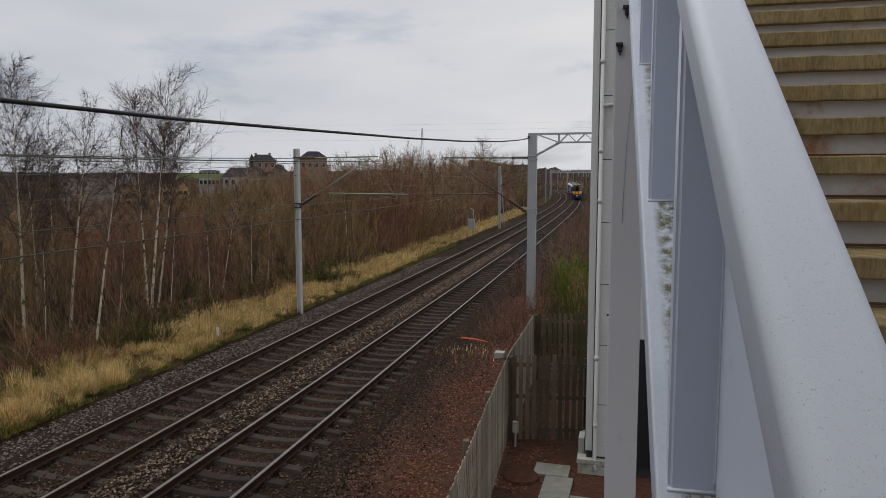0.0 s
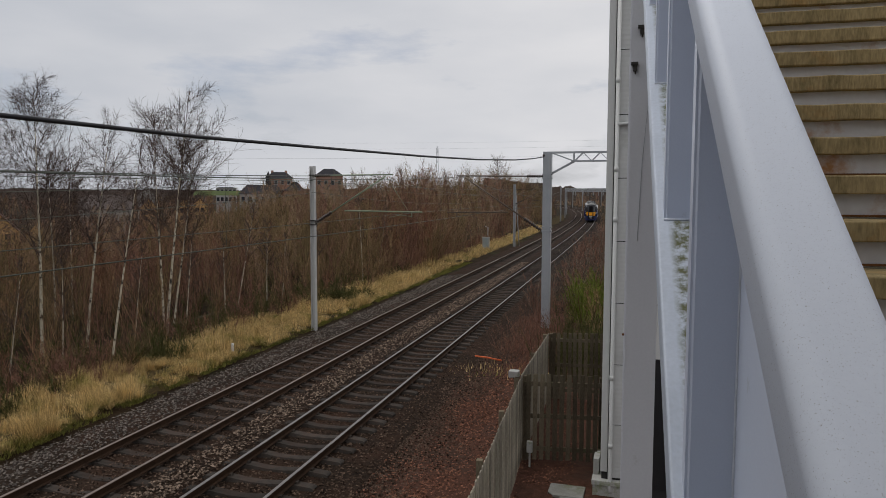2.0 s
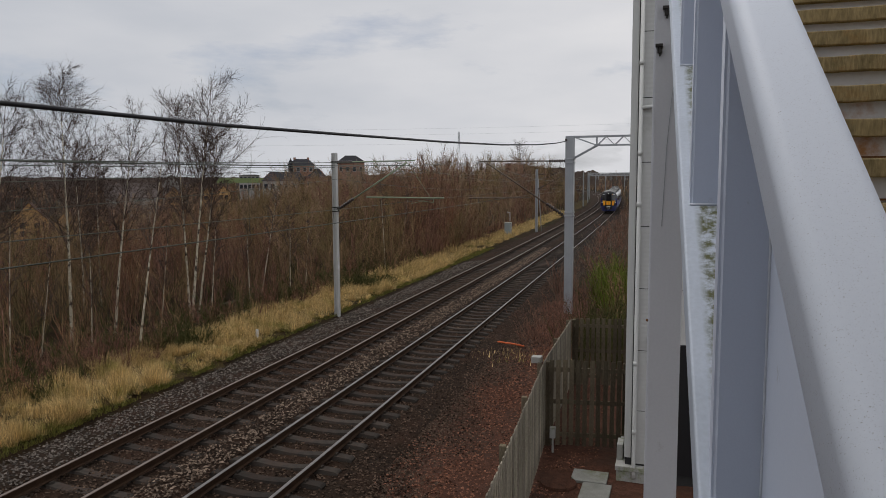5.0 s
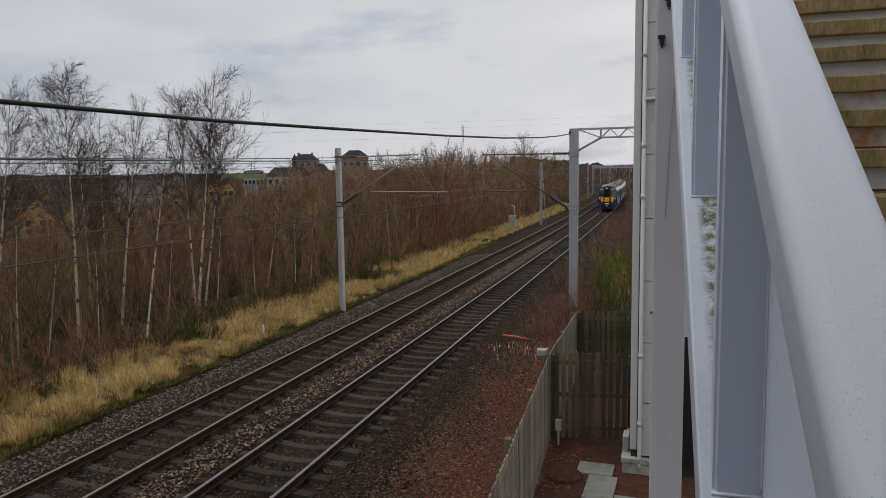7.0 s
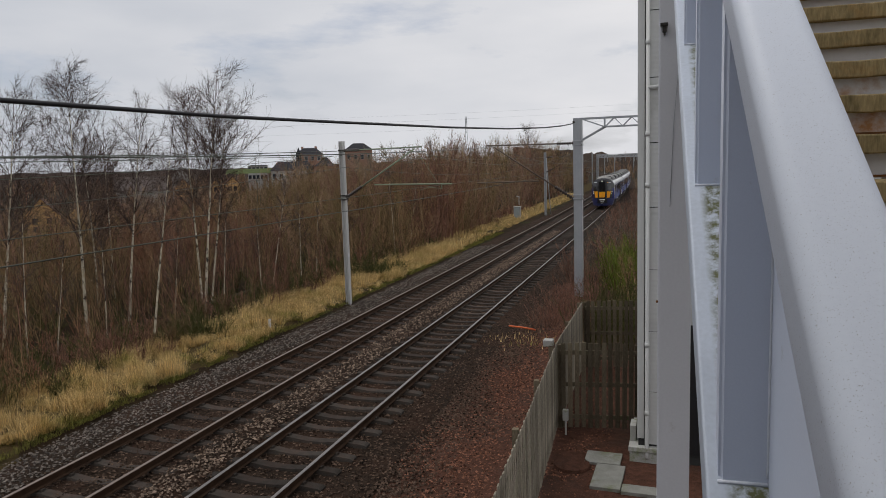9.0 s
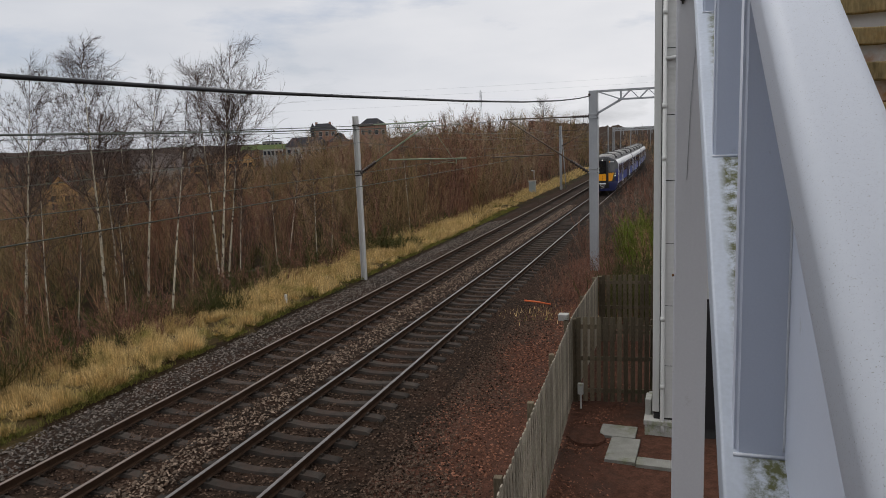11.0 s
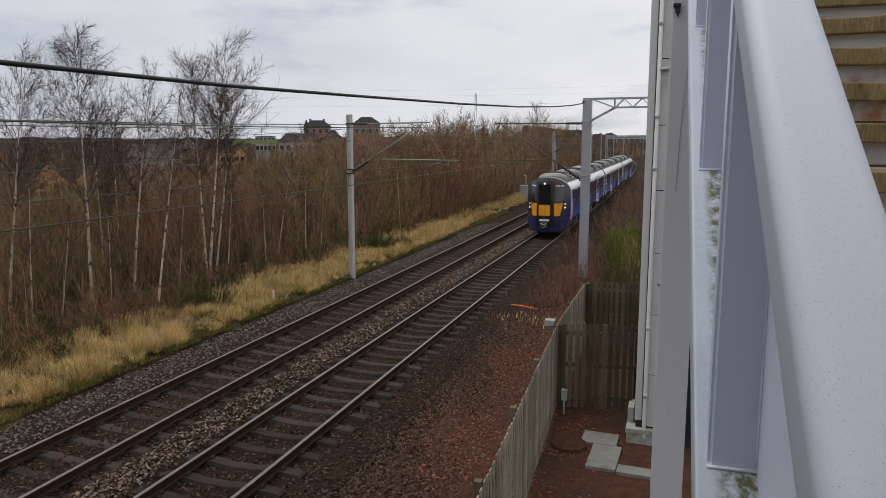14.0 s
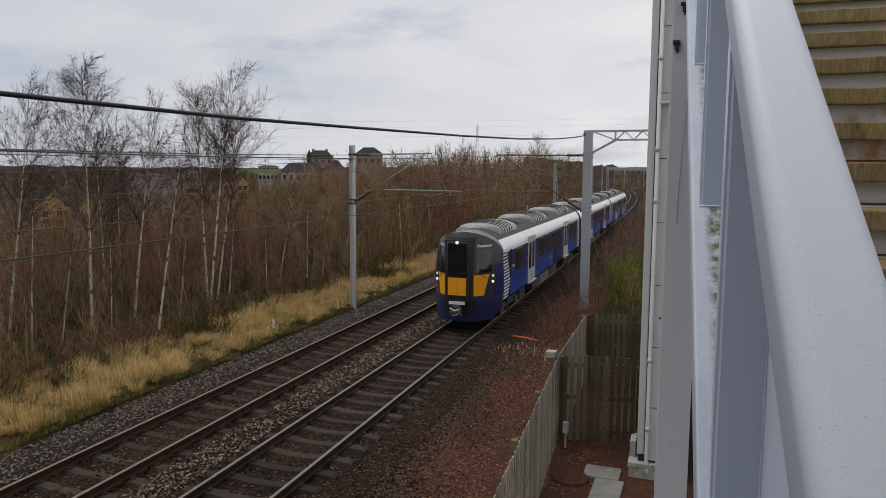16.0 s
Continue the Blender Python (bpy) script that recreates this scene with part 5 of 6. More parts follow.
# ---------------------------------------------------------------- plants
def prisms(S, fine=0.0):
    """Corner places and triangles of three-sided tapered sticks; S: rows of start, end, start radius, end radius.
    Pointed twigs thinner than fine are single slivers."""
    S = np.array(S, float)
    sliver = (S[:, 7] <= 0) & (S[:, 6] < fine)
    S[sliver, 6] *= 1.35
    a, b, ra, rb = S[:, 0:3], S[:, 3:6], S[:, 6:7], S[:, 7:8]
    d = b - a
    d /= np.linalg.norm(d, axis=1, keepdims=True) + 1e-9
    ref = np.where(np.abs(d[:, 2:3]) > 0.9, np.array([[1.0, 0, 0]]), np.array([[0, 0, 1.0]]))
    u = np.cross(d, ref)
    u /= np.linalg.norm(u, axis=1, keepdims=True) + 1e-9
    v = np.cross(d, u)
    out = np.empty((len(S), 6, 3))
    for k in range(3):
        w = u * math.cos(k * 2.0944) + v * math.sin(k * 2.0944)
        out[:, k] = a + w * ra
        out[:, 3 + k] = b + w * rb
    base = np.arange(len(S))[:, None, None] * 6
    full = np.array([[0, 1, 4], [0, 4, 3], [1, 2, 5], [1, 5, 4], [2, 0, 3], [2, 3, 5]])[None]
    tip = np.array([[0, 1, 3], [1, 2, 3], [2, 0, 3]])[None]
    thin = (S[:, 7] <= 0) & ~sliver
    thick = S[:, 7] > 0
    t = np.concatenate([(base[thick] + full).reshape(-1, 3), (base[thin] + tip).reshape(-1, 3), (base[sliver] + tip[:, :1]).reshape(-1, 3)])
    used = np.zeros(len(S) * 6, bool)
    used[t.ravel()] = True
    new_index = np.cumsum(used) - 1
    return out.reshape(-1, 3)[used], new_index[t]


def stick(S, p, d, length, r0, r1, bends, wob, rng, droop=0.0):
    """Add a wobbling stick to the list S; returns its joints and directions."""
    joints = [(p, d)]
    step = length / bends
    for i in range(bends):
        d = d + rng.normal(0, wob, 3) + np.array([0, 0, -droop])
        d = d / np.linalg.norm(d)
        q = p + d * step
        S.append((*p, *q, r0 + (r1 - r0) * i / bends, r0 + (r1 - r0) * (i + 1) / bends))
        p = q
        joints.append((p, d))
    return joints


def tilt(d, angle, rng):
    """A direction that leaves d by an angle in radians."""
    r = rng.normal(0, 1, 3)
    r -= d * np.dot(r, d)
    r /= np.linalg.norm(r) + 1e-9
    return d * math.cos(angle) + r * math.sin(angle)


def sapling(rng, h, branches, twigs, thick, stems=1, spread=0.12, low=0.12, open_angle=0.75, reach=0.30):
    """A bare young tree: wobbling stems, ascending branches and fine twigs."""
    S = []
    for _ in range(stems):
        d0 = np.array([rng.normal(0, spread), rng.normal(0, spread), 1.0])
        d0 /= np.linalg.norm(d0)
        p0 = np.array([rng.normal(0, 0.05), rng.normal(0, 0.05), -0.03]) if stems > 1 else np.array([0, 0, -0.03])
        hh = h * rng.uniform(0.7, 1.0)
        J = stick(S, p0, d0, hh, thick, thick * 0.22, 6, 0.07, rng)
        for _ in range(branches):
            f = rng.uniform(low, 0.98)
            i = min(int(f * 6), 5)
            p, d = J[i][0] + (J[i + 1][0] - J[i][0]) * (f * 6 - i), J[i + 1][1]
            bl = hh * rng.uniform(0.5, 1.1) * reach * (1.2 - 0.75 * f)
            bd = tilt(d, rng.uniform(0.4, 1.2) * open_angle, rng) + np.array([0, 0, 0.15])
            bd /= np.linalg.norm(bd)
            S.append((*p, *(p + bd * bl), thick * 0.34, 0.0))
            for _ in range(twigs):
                g = rng.uniform(0.15, 0.95)
                td = tilt(bd, rng.uniform(0.3, 0.95), rng) + np.array([0, 0, 0.25])
                td /= np.linalg.norm(td)
                q = p + bd * bl * g
                S.append((*q, *(q + td * bl * rng.uniform(0.3, 0.65)), thick * 0.20, 0.0))
    return np.array(S)


def planted(S, x, y, z, turn, sc, sr=None):
    """Sticks turned about the upright, scaled and set down."""
    c, s = math.cos(turn) * sc, math.sin(turn) * sc
    out = S.copy()
    for o in (0, 3):
        out[:, o] = c * S[:, o] - s * S[:, o + 1] + x
        out[:, o + 1] = s * S[:, o] + c * S[:, o + 1] + y
        out[:, o + 2] = S[:, o + 2] * sc + z
    if sr:
        out[:, 6:8] *= sr
    return out


def wood_height(x, y):
    """How high the scrub grows: low by the near verge, tall further up the line."""
    b = math.degrees(math.atan2(-x, y))
    r = math.hypot(x, y)
    n = 0.5 + noise.noise((x * 0.09, y * 0.09, 7.0))
    if r > 62 and b > 36:
        cap = (0.2 if 46.5 < b < 51.5 and r > 80 else 2.6 + 0.012 * (r - 60)) - ground_z(x, y)
    elif r > 72 and b > 27.5:
        cap = 5.0 + 0.008 * r if b > 31.5 else 6.6 + 0.020 * r
    elif b > 32:
        cap = 5.3 - 0.012 * r
    elif b > 17:
        f = ((32 - b) / 15) ** 0.55
        cap = 5.3 - 0.012 * r + f * (0.35 + 0.049 * r) + 0.010 * max(0.0, r - 70)
    elif b > 12:
        cap = 5.65 + 0.036 * r
    else:
        cap = 5.65 + 0.036 * r * max(0.0, (b - 7.5) / 4.5)
    return max(1.6, cap + 1.0) * (0.80 + 0.24 * min(1, max(0, n)))


def stuff(name, S, mat, label, category, fine=0.1):
    v, t = prisms(S, fine)
    return tagged(part(name, fast_mesh(name, v, t, mat)), label, category, kind="stuff")


def build_woods():
    rng = np.random.default_rng(21)
    near = [sapling(rng, 1.0, 30, 6, 0.0042, 1) for _ in range(7)] + [sapling(rng, 1.0, 13, 6, 0.0036, 3, 0.2, 0.05) for _ in range(6)]
    far = [sapling(rng, 1.0, 26, 7, 0.0048, 1, 0.1, 0.2, 0.8, 0.36) for _ in range(6)] + [sapling(rng, 1.0, 13, 7, 0.0045, 2, 0.16, 0.1, 0.85) for _ in range(5)]
    mats = (M_twig, M_russet, M_olivetwig)
    words = ("dense leafless brown scrub beside the line", "dense leafless russet scrub beside the line", "dense leafless olive-brown scrub beside the line")

    def tone(x, y):
        """Which kind grows here: patches of each, with strays."""
        n = noise.noise((x * 0.13, y * 0.10, 3.3)) + rng.normal(0, 0.16)
        return 1 if n > 0.22 else 2 if n < -0.06 else 0
    out = ([], [], [])
    for i in range(1620):
        y = 4 + 64 * rng.random() ** 0.85
        u = -8.9 - 30 * rng.random() ** 1.35
        x = line_x(y) + u
        h = wood_height(x, y) * rng.uniform(0.62, 1.08)
        if u > -16.0 and y < 42:
            if rng.random() < 0.35:
                continue
            h *= rng.uniform(0.22, 0.6) if rng.random() < 0.8 else 0.85
        elif u > -11.5:
            h *= rng.uniform(0.3, 0.8)
        out[tone(x, y)].append(planted(near[rng.integers(len(near))], x, y, ground_z(x, y), rng.uniform(0, 6.28), h, h * rng.uniform(0.75, 1.15) * (1.0 + y / 160)))
    for S, m, w in zip(out, mats, words):
        stuff("scrub_thicket", np.concatenate(S), m, w, "scrub", 0.0058)
    out = ([], [], [])
    for i in range(1380):
        y = 58 + 150 * rng.random() ** 1.1
        u = -9.3 - 60 * rng.random() ** 1.5
        x = line_x(y) + u
        h = wood_height(x, y) * rng.uniform(0.78, 1.18)
        if u > -12:
            h *= rng.uniform(0.35, 0.75)
        k = tone(x, y)
        if u < -24 and k != 1:
            k = 2 if rng.random() < 0.5 else 0
        out[k].append(planted(far[rng.integers(len(far))], x, y, ground_z(x, y), rng.uniform(0, 6.28), h, h * (0.60 + y / 240)))
    for S, m, w in zip(out, (M_twigfar, M_russet, M_olivetwig), ("bare brown winter woodland along the far verge", "bare russet winter woodland along the far verge", "bare olive-brown winter woodland along the far verge")):
        stuff("bare_woodland", np.concatenate(S), m, w, "woodland")
    # taller grey trees behind, bare hedges among the houses, and woods round the far curve
    for n, b0, b1, r0, r1, m, lab, gain in ((150, 8, 28, 125, 200, M_greytwig, "grey bare trees standing behind the brown woodland", 1.12), (760, 22, 56, 46, 190, M_twigfar, "bare trees and hedges among the distant houses", 0.95),
                                            (300, 27, 56, 60, 200, M_russet, "russet hedges and bushes among the distant houses", 0.8), (330, 29, 57, 190, 410, M_twigfar, "distant brown treeline beyond the houses", 0.72), (200, 29, 57, 190, 410, M_russet, "distant russet hedges beyond the houses", 0.6)):
        out = []
        for i in range(n):
            b = radians(rng.uniform(b0, b1))
            r = r0 + (r1 - r0) * rng.random() ** 1.1
            x, y = -r * math.sin(b), r * math.cos(b)
            if x > line_x(min(y, 300)) - 12:
                continue
            h = (wood_height(x, y) if r < 200 else rng.uniform(7, 10.5)) * rng.uniform(0.7, 1.15) * gain
            out.append(planted(far[rng.integers(len(far))], x, y, ground_z(x, y), rng.uniform(0, 6.28), h, h * (0.60 + r / 240) * (1.0 if r < 190 else 2.4)))
        stuff("bare_woodland", np.concatenate(out), m, lab, "woodland")
    out = []
    for i in range(260):
        y = rng.uniform(330, 470)
        x = rng.uniform(-150, 30) - (y - 330) * 0.3
        if abs(x - line_x(y)) < 12 and y < 400:
            continue
        h = rng.uniform(6, 10.5)
        out.append(planted(far[rng.integers(len(far))], x, y, -0.4, rng.uniform(0, 6.28), h, h * 2.6))
    stuff("bare_woodland", np.concatenate(out), M_twigfar, "distant bare woods round the curve of the line", "woodland")
    # brambles, russet mounds and dark shrubs at the edge of the wood
    low = [sapling(rng, 1.0, 15, 6, 0.0052, 3, 0.6, 0.02, 1.0, 0.42) for _ in range(5)]
    for mat, n, y1, lab in ((M_olive, 460, 50, "dark green brambles under the scrub"), (M_russet, 330, 95, "low russet brushwood at the edge of the wood"), (M_twig, 260, 95, "low brown brushwood at the edge of the wood")):
        out = []
        for i in range(n):
            y = 6 + (y1 - 6) * rng.random()
            u = rng.normal(-10.9, 1.1) if rng.random() < 0.65 else rng.uniform(-22, -10)
            x = line_x(y) + min(u, -9.3)
            h = rng.uniform(0.5, 1.5) * (0.7 + 0.8 * max(0, 0.4 + noise.noise((x * 0.3, y * 0.3, 8))))
            out.append(planted(low[rng.integers(5)], x, y, ground_z(x, y), rng.uniform(0, 6.28), h, 1.6 + 1.6 * h))
        stuff("undergrowth", np.concatenate(out), mat, lab, "undergrowth")
    # single bushes on the edge of the verge
    for x, y, wide, hi, n, mat, lab in ((-18.3, 18.4, 0.9, 1.25, 60, M_russet, "dense russet bramble mound at the edge of the verge"), (-17.5, 21.2, 0.5, 1.1, 26, M_olive, "dark green broom bush at the edge of the verge"),
                                        (-17.0, 36.3, 0.6, 1.3, 30, M_olive, "dark green broom bush beside the mast"), (-16.6, 38.1, 0.2, 0.8, 9, M_olive, "small dark bush on the dry grass"), (-16.4, 14.8, 0.35, 0.7, 16, M_olive, "low dark green bush on the dry grass")):
        out = [planted(low[rng.integers(5)], rng.normal(0, wide), rng.normal(0, wide), 0.0, rng.uniform(0, 6.28), hi * rng.uniform(0.6, 1.0), 3.6) for _ in range(n)]
        v, t = prisms(np.concatenate(out), 0.1)
        bush = part("bush", fast_mesh("bush", v, t, mat), m=pose(x, y, ground_z(x, y)))
        tagged(bush, lab, "bush", "bushes on the verge")
    log = part("fallen_trunk", tube_mesh("fallen_trunk", [(-22.3, 25.4, -0.85), (-22.1, 28.2, -0.62), (-21.9, 31.1, -0.5)], 0.09, M_fence, 8, [0.10, 0.09, 0.06]))
    tagged(log, "fallen grey trunk lying at the edge of the wood", "log")
    stake = part("marker_stake", (boxes([((-0.04, -0.04, -0.5), (0.04, 0.04, 0.32))], 0.01), M_whitemark), m=pose(-15.4, 22.9, -0.3))
    tagged(stake, "short white marker stake in the dry grass", "stake")


def birch(name, lab, x, y, h, lean, seed, spread=1.0, crown_from=0.33, thick=0.085):
    rng = np.random.default_rng(seed)
    T, C = [], []
    d0 = np.array([lean[0], lean[1], 1.0])
    d0 /= np.linalg.norm(d0)
    z = ground_z(x, y)
    n = 14
    J = stick(T, np.array([0.0, 0, -0.15]), d0, h, thick, 0.008, n, 0.007, rng)
    for k in range(int(42 * spread + 10)):
        f = crown_from + (0.97 - crown_from) * rng.random() ** 1.15
        i = min(int(f * n), n - 1)
        p = J[i][0] + (J[i + 1][0] - J[i][0]) * (f * n - i)
        bl = h * (0.44 * (1 - f) + 0.075) * rng.uniform(0.65, 1.2) * (0.35 + 0.65 * spread)
        B = stick(C, p, tilt(J[i + 1][1], rng.uniform(0.45, 0.85), rng), bl, max(0.010, thick * 0.30 * (1.15 - f)), 0.005, 6, 0.085, rng, -0.01)
        for j in range(1, 7):
            for _ in range(3 if spread > 0.5 else 1):
                K = stick(C, B[j][0], tilt(B[j][1], rng.uniform(0.35, 0.85), rng), bl * rng.uniform(0.16, 0.36), 0.0055, 0.0042, 2, 0.12, rng, 0.04)
                for _ in range(5):
                    q = K[rng.integers(0, 3)]
                    stick(C, q[0], tilt(q[1], rng.uniform(0.25, 0.8), rng), rng.uniform(0.2, 0.5) * min(1, h / 10), 0.0042, 0.0, 1, 0.12, rng, 0.22)
    tr = empty(name, lab, "tree", pose(x, y, z), "birches by the line")
    P = [j[0] for j in J]
    me = tube_mesh("trunk", P, 0.1, M_birch, 9, [max(0.010, thick * 0.82 * (1 - 0.93 * i / n)) for i in range(n + 1)])
    me.materials.append(M_birchtwig)
    for f in me.polygons:
        f.material_index = int(f.center.z > h * 0.84)
    part("trunk", me, tr, "peeling white birch trunk")
    v, t = prisms(C, 0.005)
    part("crown", fast_mesh("crown", v, t, M_birchtwig), tr, "fine leafless drooping twigs")
    return tr


def build_birches():
    for k, (x, y, h, lean, sp, cf, th) in enumerate((
            (-26.4, 20.4, 10.4, (0.122, 0.044), 1.0, 0.4, 0.085), (-25.0, 23.3, 11.5, (0.025, 0.009), 1.1, 0.36, 0.095), (-24.5, 25.2, 10.4, (0.092, 0.033), 0.72, 0.4, 0.08),
            (-18.0, 19.5, 8.0, (0.151, 0.054), 0.35, 0.5, 0.055), (-21.5, 26.8, 11.3, (0.083, 0.030), 0.95, 0.4, 0.085), (-22.8, 28.9, 10.2, (0.131, 0.047), 0.8, 0.42, 0.065),
            (-23.2, 28.8, 10.7, (-0.034, -0.012), 0.95, 0.4, 0.075), (-22.8, 18.5, 6.2, (0.054, 0.020), 0.4, 0.4, 0.045), (-21.0, 27.5, 5.0, (0.073, 0.026), 0.35, 0.45, 0.04),
            (-21.8, 32.8, 6.5, (0.161, 0.058), 0.4, 0.45, 0.045), (-21.5, 31.4, 4.8, (-0.006, -0.002), 0.35, 0.4, 0.04), (-19.4, 37.4, 5.0, (0.031, 0.011), 0.35, 0.4, 0.036),
            (-19.4, 44.3, 6.3, (-0.033, -0.012), 0.4, 0.4, 0.045), (-21.2, 51.3, 5.7, (0.106, 0.038), 0.4, 0.4, 0.045), (-20.4, 35.2, 4.2, (0.063, 0.023), 0.35, 0.35, 0.036),
            (-22.0, 62.2, 6.0, (0.069, 0.025), 0.4, 0.4, 0.045), (-20.1, 33.1, 5.2, (0.024, 0.009), 0.4, 0.4, 0.04), (-23.3, 20.2, 4.6, (0.125, 0.045), 0.35, 0.35, 0.035),
            (-21.4, 24.6, 4.7, (0.110, 0.040), 0.35, 0.35, 0.036), (-22.8, 22.2, 4.9, (0.038, 0.014), 0.35, 0.35, 0.035),
            (-31.0, 31.0, 9.2, (0.0, 0.0), 0.9, 0.35, 0.075), (-28.6, 27.5, 9.0, (0.02, 0.0), 0.8, 0.35, 0.07))):
        birch("birch_tree", ("tall silver birch with a bare drooping crown" if h > 9 else "slender young silver birch without leaves"), x, y, h, lean, 100 + k, sp, cf, th)
    birch("bare_tree", "tall bare tree standing above the far woodland", -43.0, 190.0, 17.0, (0, 0), 77, 1.15, 0.3, 0.32)


def build_right_shrubs():
    rng = np.random.default_rng(5)
    kinds = [sapling(rng, 1.0, 12, 5, 0.0062, 3, 0.32, 0.05) for _ in range(6)]

    def scatter(name, n, place, hh, mat, lab, sr=1.0):
        out = []
        for _ in range(n):
            x, y = place()
            h = hh() 
            out.append(planted(kinds[rng.integers(6)], x, y, ground_z(x, y), rng.uniform(0, 6.28), h, h * sr))
        stuff(name, np.concatenate(out), mat, lab, "shrubs")

    def bank(y0, y1, o0, o1):
        def f():
            y = y0 + (y1 - y0) * rng.random()
            return line_x(y) + rng.uniform(o0, o1), y
        return f
    scatter("russet_shrubs", 300, bank(36, 95, 2.2, 10), lambda: rng.uniform(1.1, 2.5), M_russet, "leafless russet shrubs on the near bank", 1.2)
    scatter("grey_brown_shrubs", 240, bank(36, 95, 2.2, 10), lambda: rng.uniform(0.9, 2.2), M_greytwig, "leafless grey-brown shrubs on the near bank", 1.2)
    scatter("russet_shrubs", 150, bank(92, 185, 2.4, 13), lambda: rng.uniform(1.2, 2.4), M_twigfar, "distant leafless russet shrubs on the near bank", 1.6)
    scatter("russet_shrubs", 260, bank(165, 420, 2.4, 60), lambda: rng.uniform(2.0, 4.5), M_twigfar, "far bare bushes along the curving line", 3.0)
    scatter("russet_shrubs", 110, bank(23.5, 36, 2.7, 4.6), lambda: rng.uniform(0.7, 1.9), M_russet, "sparse reddish twigs by the portal mast", 0.8)
    scatter("olive_shrub", 100, lambda: (rng.uniform(-3.4, -1.0), rng.uniform(21.5, 26.5)), lambda: rng.uniform(1.4, 2.4), M_olive, "dense olive-brown shrub behind the fence", 1.3)
    scatter("green_broom", 60, lambda: (rng.normal(-3.0, 0.45), rng.normal(33.5, 1.3)), lambda: rng.uniform(1.9, 2.9), M_broom, "bright green broom bush among russet shrubs", 1.4)
    scatter("russet_shrubs", 50, lambda: (rng.uniform(-3.0, 1.5), rng.uniform(27, 36)), lambda: rng.uniform(2.0, 3.2), M_twig, "tall russet shrubs behind the compound", 0.9)
    # conifers by the far line
    for x, y, h in ((-9.5, 150, 11), (-8.0, 156, 10), (-7, 146, 9)):
        tr = empty("conifer", "tall dark conifer beside the far curve", "tree", pose(x, y, -0.4), "far conifers")
        S = []
        for k in range(420):
            f = rng.random() ** 0.8
            a = rng.uniform(0, 6.28)
            r = (1 - f) * 1.5 * rng.uniform(0.6, 1.0) + 0.1
            S.append((0, 0, f * h, r * math.cos(a), r * math.sin(a), f * h - 0.25 * r + 0.2, 0.16, 0.03))
        v, t = prisms(np.array(S))
        part("crown", fast_mesh("crown", v, t, M_conifer), tr)
        part("trunk", tube_mesh("trunk", [(0, 0, -0.2), (0, 0, h)], 0.15, M_bogie, 6, [0.16, 0.02]), tr)


def blades(rng, n, place, hmin, hmax, width):
    """Bent grass blades: two triangles each."""
    P = np.array([place() for _ in range(n)])
    h = rng.uniform(hmin, hmax, n)
    a = rng.uniform(0, 6.283, n)
    lean = rng.uniform(0.1, 0.75, n)
    dx, dy = np.cos(a), np.sin(a)
    wx, wy = -dy * width * 0.5, dx * width * 0.5
    V = np.empty((n, 4, 3))
    V[:, 0] = P - np.stack([wx, wy, 0 * wx], 1)
    V[:, 1] = P + np.stack([wx, wy, 0 * wx], 1)
    mid = P + np.stack([dx * h * lean * 0.5, dy * h * lean * 0.5, h * (0.5 - 0.17 * lean)], 1)
    V[:, 2] = mid + np.stack([wx, wy, 0 * wx], 1) * 0.7
    V[:, 3] = P + np.stack([dx * h * lean, dy * h * lean, h * (1 - 0.35 * lean)], 1)
    b = np.arange(n)[:, None, None] * 4
    T = (b + np.array([[0, 1, 2], [0, 2, 3]])[None]).reshape(-1, 3)
    return V.reshape(-1, 3), T


def tussocks(rng, n, place, per, width):
    """Tufts of fine blades that fan outwards from their foot."""
    C = np.array([place() for _ in range(n)])
    size = np.array([0.55 + 0.75 * max(0.0, 0.5 + noise.noise((c[0] * 0.5, c[1] * 0.5, 5.0))) for c in C]) * rng.uniform(0.55, 1.25, n)
    C, size = np.repeat(C, per, 0), np.repeat(size, per)
    m = len(C)
    off = rng.normal(0, 0.07, (m, 2)) * size[:, None]
    a = np.arctan2(off[:, 1], off[:, 0]) + rng.normal(0, 0.7, m)
    wind = rng.normal(0.12, 0.1, m)
    h = rng.uniform(0.22, 0.62, m) * size
    lean = rng.uniform(0.1, 0.8, m)
    dx, dy = np.cos(a) * lean + wind, np.sin(a) * lean - wind
    P = C + np.stack([off[:, 0], off[:, 1], np.zeros(m)], 1)
    side = np.stack([-np.sin(a), np.cos(a), np.zeros(m)], 1) * width * 0.5
    V = np.empty((m, 3, 3))
    V[:, 0], V[:, 1] = P - side, P + side
    V[:, 2] = P + np.stack([dx * h, dy * h, h * (1 - 0.45 * lean)], 1)
    T = np.arange(m * 3).reshape(-1, 3)
    return V.reshape(-1, 3), T


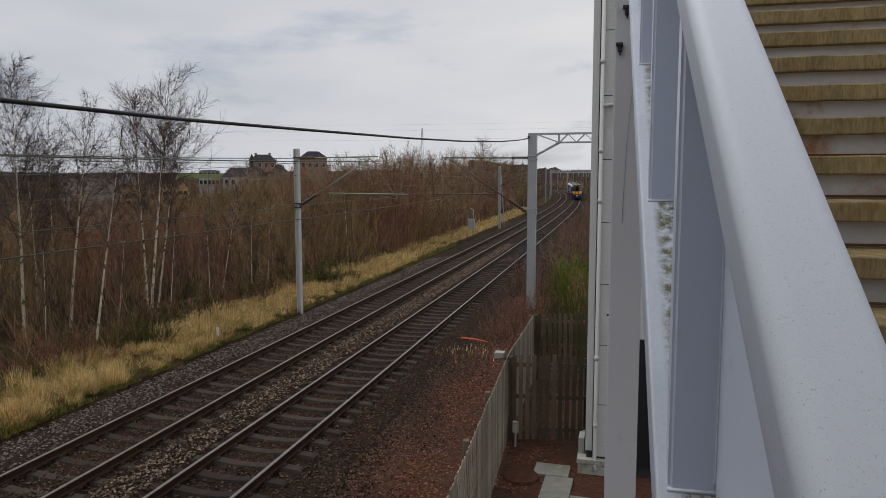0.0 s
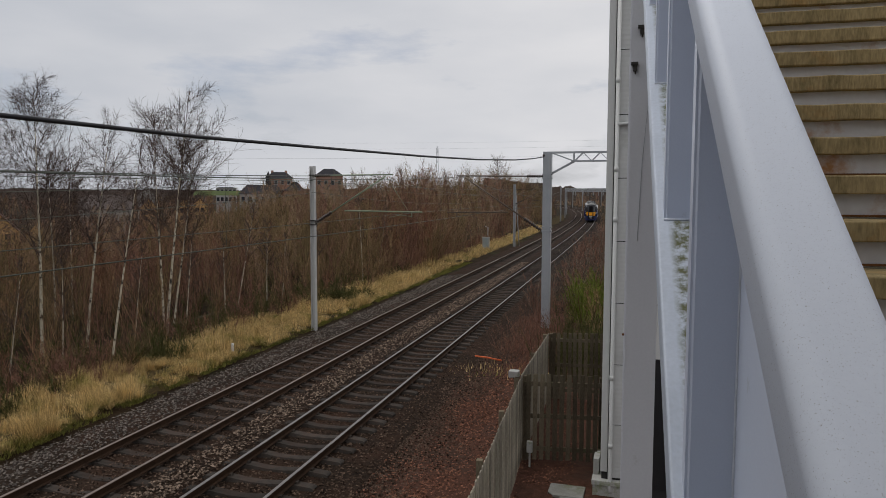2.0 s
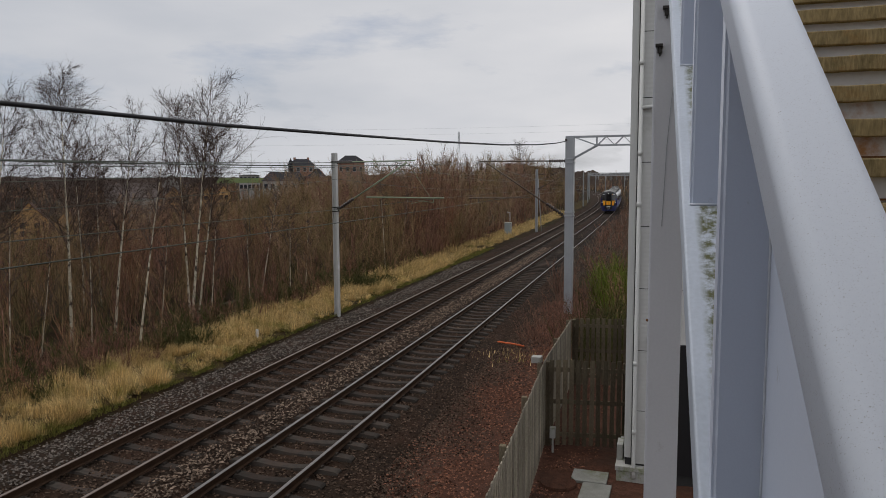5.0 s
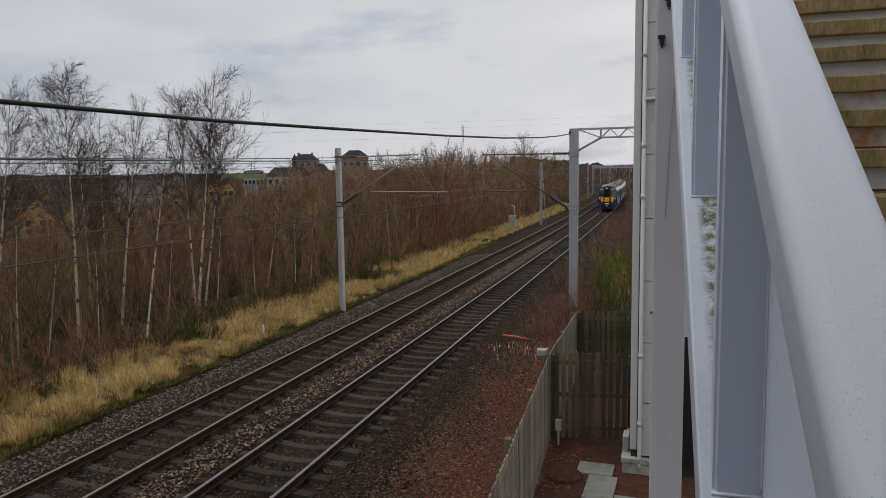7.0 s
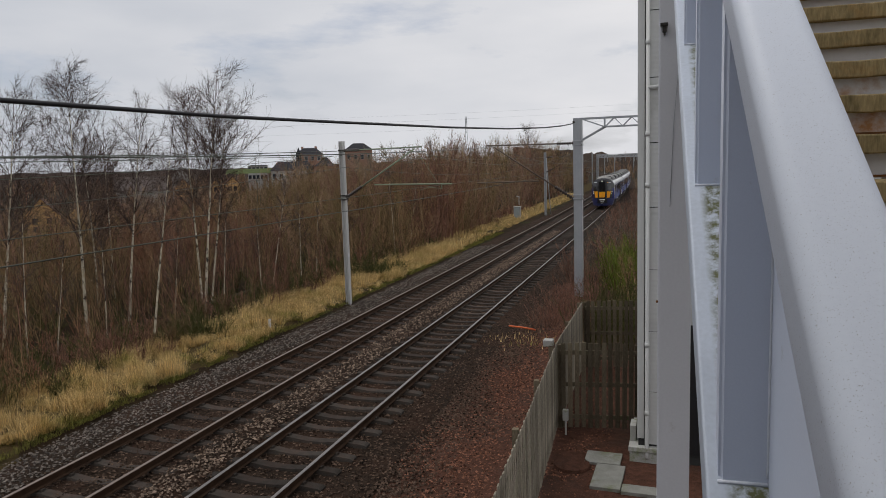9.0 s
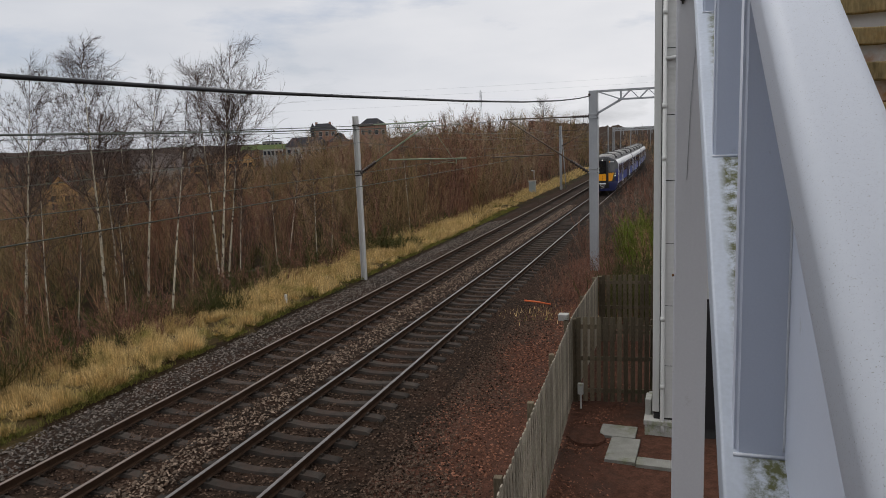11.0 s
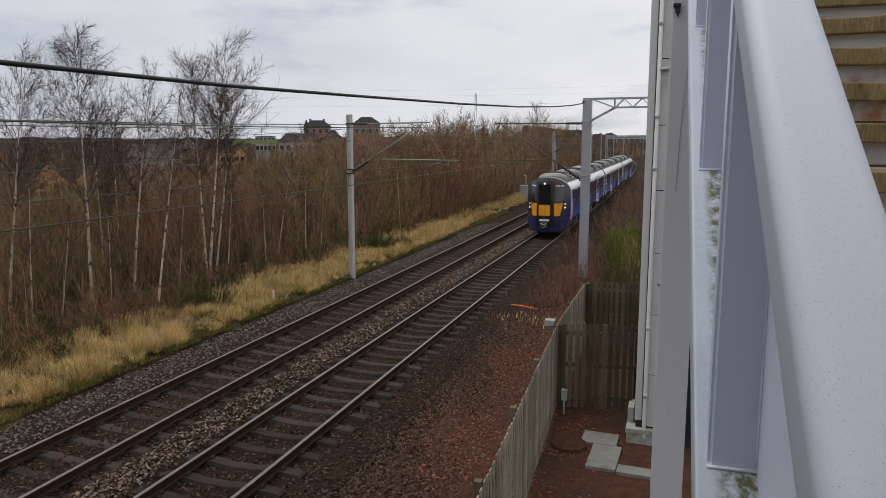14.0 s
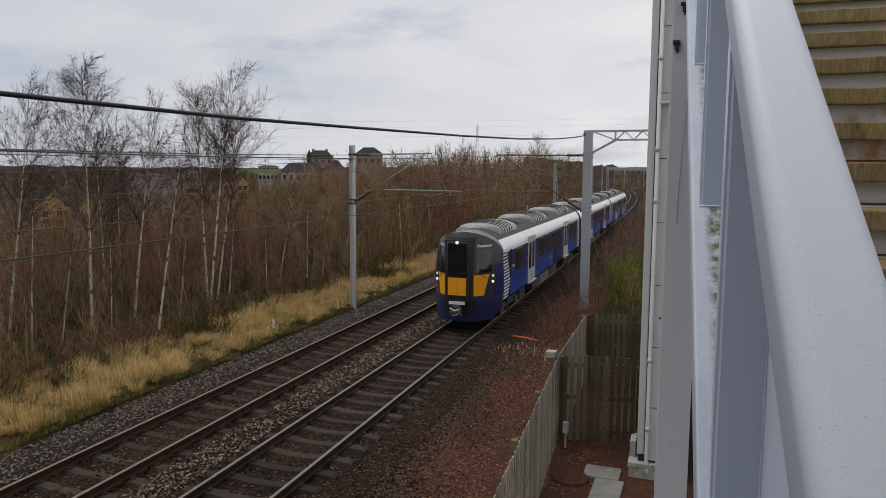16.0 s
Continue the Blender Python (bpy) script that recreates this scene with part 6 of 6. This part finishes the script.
def build_verge():
    vb = part("verge", strip("verge", [(-9.6, -0.44), (-9.0, -0.36), (-8.0, -0.30), (-7.3, -0.31), (-6.8, -0.36), (-6.4, -0.42)], -8, 200, 0.5, M_vergebase, 0.95, 0.06))
    tagged(vb, "rough turf verge with dry grass beside the ballast", "verge", kind="structure")
    rng = np.random.default_rng(9)

    def tuft_place(y0, y1, p, u0, u1):
        def f():
            while True:
                y = y0 + (y1 - y0) * rng.random() ** p
                u = rng.uniform(u0, u1)
                if noise.noise((u * 1.1, y * 1.1, 2.0)) > rng.uniform(-0.45, 0.40):
                    break
            px, py = beside(y, u)
            return (px, py, -0.34)
        return f
    v, t = tussocks(rng, 3400, tuft_place(5, 48, 1.25, -10.0, -6.55), 56, 0.010)
    tagged(part("dry_grass", fast_mesh("dry_grass", v, t, M_grass)), "straw-coloured dry grass tussocks on the verge", "grass", kind="stuff")
    v, t = tussocks(rng, 1800, tuft_place(46, 130, 1.3, -9.9, -6.9), 26, 0.024)
    tagged(part("dry_grass", fast_mesh("dry_grass", v, t, M_grass)), "straw-coloured dry grass further along the verge", "grass", kind="stuff")
    v, t = blades(rng, 34000, tuft_place(5, 60, 1.3, -7.1, -6.25), 0.05, 0.17, 0.012)
    tagged(part("short_grass", fast_mesh("short_grass", v, t, M_grassg)), "short green grass and moss along the ballast edge", "grass", kind="stuff")
    v, t = blades(rng, 140, lambda: (rng.normal(-5.0, 0.8), rng.normal(22.6, 0.5), -0.25), 0.1, 0.35, 0.02)
    tagged(part("dry_grass", fast_mesh("dry_grass", v, t, M_grass)), "sparse dry weeds on the red gravel", "grass", kind="stuff")


def stones(name, rng, n, place, smin, smax, mat, lab):
    """Loose angular stones, six corners each."""
    P = np.array([place() for _ in range(n)])
    s = rng.uniform(smin, smax, (n, 1, 1))
    D = np.array([[1, 0, 0], [-1, 0, 0], [0, 1, 0], [0, -1, 0], [0, 0, 1], [0, 0, -1.0]])[None] * rng.uniform(0.6, 1.3, (n, 6, 1)) + rng.normal(0, 0.25, (n, 6, 3))
    V = P[:, None, :] + D * s * np.array([1, 1, 0.75])
    F = np.array([[0, 2, 4], [2, 1, 4], [1, 3, 4], [3, 0, 4]])
    T = (np.arange(n)[:, None, None] * 6 + F[None]).reshape(-1, 3)
    tagged(part(name, fast_mesh(name, V.reshape(-1, 3), T, mat)), lab, "stones", kind="stuff")


def build_stones():
    rng = np.random.default_rng(31)

    def bed(y0, y1, u0, u1, z):
        def f():
            y = y0 + (y1 - y0) * rng.random() ** 1.35
            u = rng.uniform(u0, u1)
            px, py = beside(y, u)
            return (px, py, z(u))
        return f

    def zb(u):
        if u < -4.9:
            return -0.235 - (-4.9 - u) * 0.15
        d = min(abs(u % 3.27 - 0.0), abs(u % 3.27 - 3.27))
        if -2.2 < u < -1.1:
            return -0.185
        return -0.24 if u < 1.7 else -0.255
    stones("ballast_shoulder", rng, 9500, bed(7, 50, -6.35, -4.55, lambda u: -0.225 - max(0, -5.0 - u) * 0.15), 0.02, 0.042, M_greystone, "dark grey loose stones on the ballast shoulder")
    stones("ballast_stones", rng, 34000, bed(7, 44, -4.7, 2.9, zb), 0.018, 0.038, M_stone, "loose angular grey-brown ballast stones between the rails")
    stones("ballast_ridge", rng, 5200, bed(7, 60, -2.05, -1.25, lambda u: -0.17), 0.022, 0.042, M_plinthstone, "paler ballast stones heaped between the tracks")
    def patchy(y0, y1, u0, u1, z, sign):
        """Like bed, but thick where the patches of red gravel lie, or where they do not."""
        inner = bed(y0, y1, u0, u1, z)

        def f():
            while True:
                p = inner()
                edge = (p[0] - line_x(p[1]) - 2.9) * 0.55 - max(0.0, 13.5 - p[1]) * 0.15
                if sign * (edge + 0.9 * noise.noise((p[0] * 0.6, p[1] * 0.35, 4.0))) > rng.uniform(-0.5, 0.5):
                    return p
        return f
    stones("red_stones", rng, 21000, patchy(8, 31, 2.1, 6.2, lambda u: -0.245 if u < 2.6 else -0.222, 1), 0.015, 0.035, M_redstone, "red-brown stones of the gravel shoulder")
    stones("dark_stones", rng, 15000, patchy(7, 31, 2.1, 6.2, lambda u: -0.245 if u < 2.6 else -0.222, -1), 0.016, 0.036, M_stone, "dark brown stones scattered over the gravel shoulder")


# ---------------------------------------------------------------- build
build_ground()
tracks = build_tracks()
build_stair()
build_tower()
build_compound()
build_verge()
build_overhead()
build_wires()
TRAIN = [build_car(True, "front car of a blue electric train with a yellow-panelled cab"),
         build_car(False, "middle car of a blue electric train with pale doors"),
         build_car(False, "rear car of a blue electric train with pale doors")]
build_far()
build_birches()
build_woods()
build_right_shrubs()
build_stones()
build_sleepers(tracks)
motions()
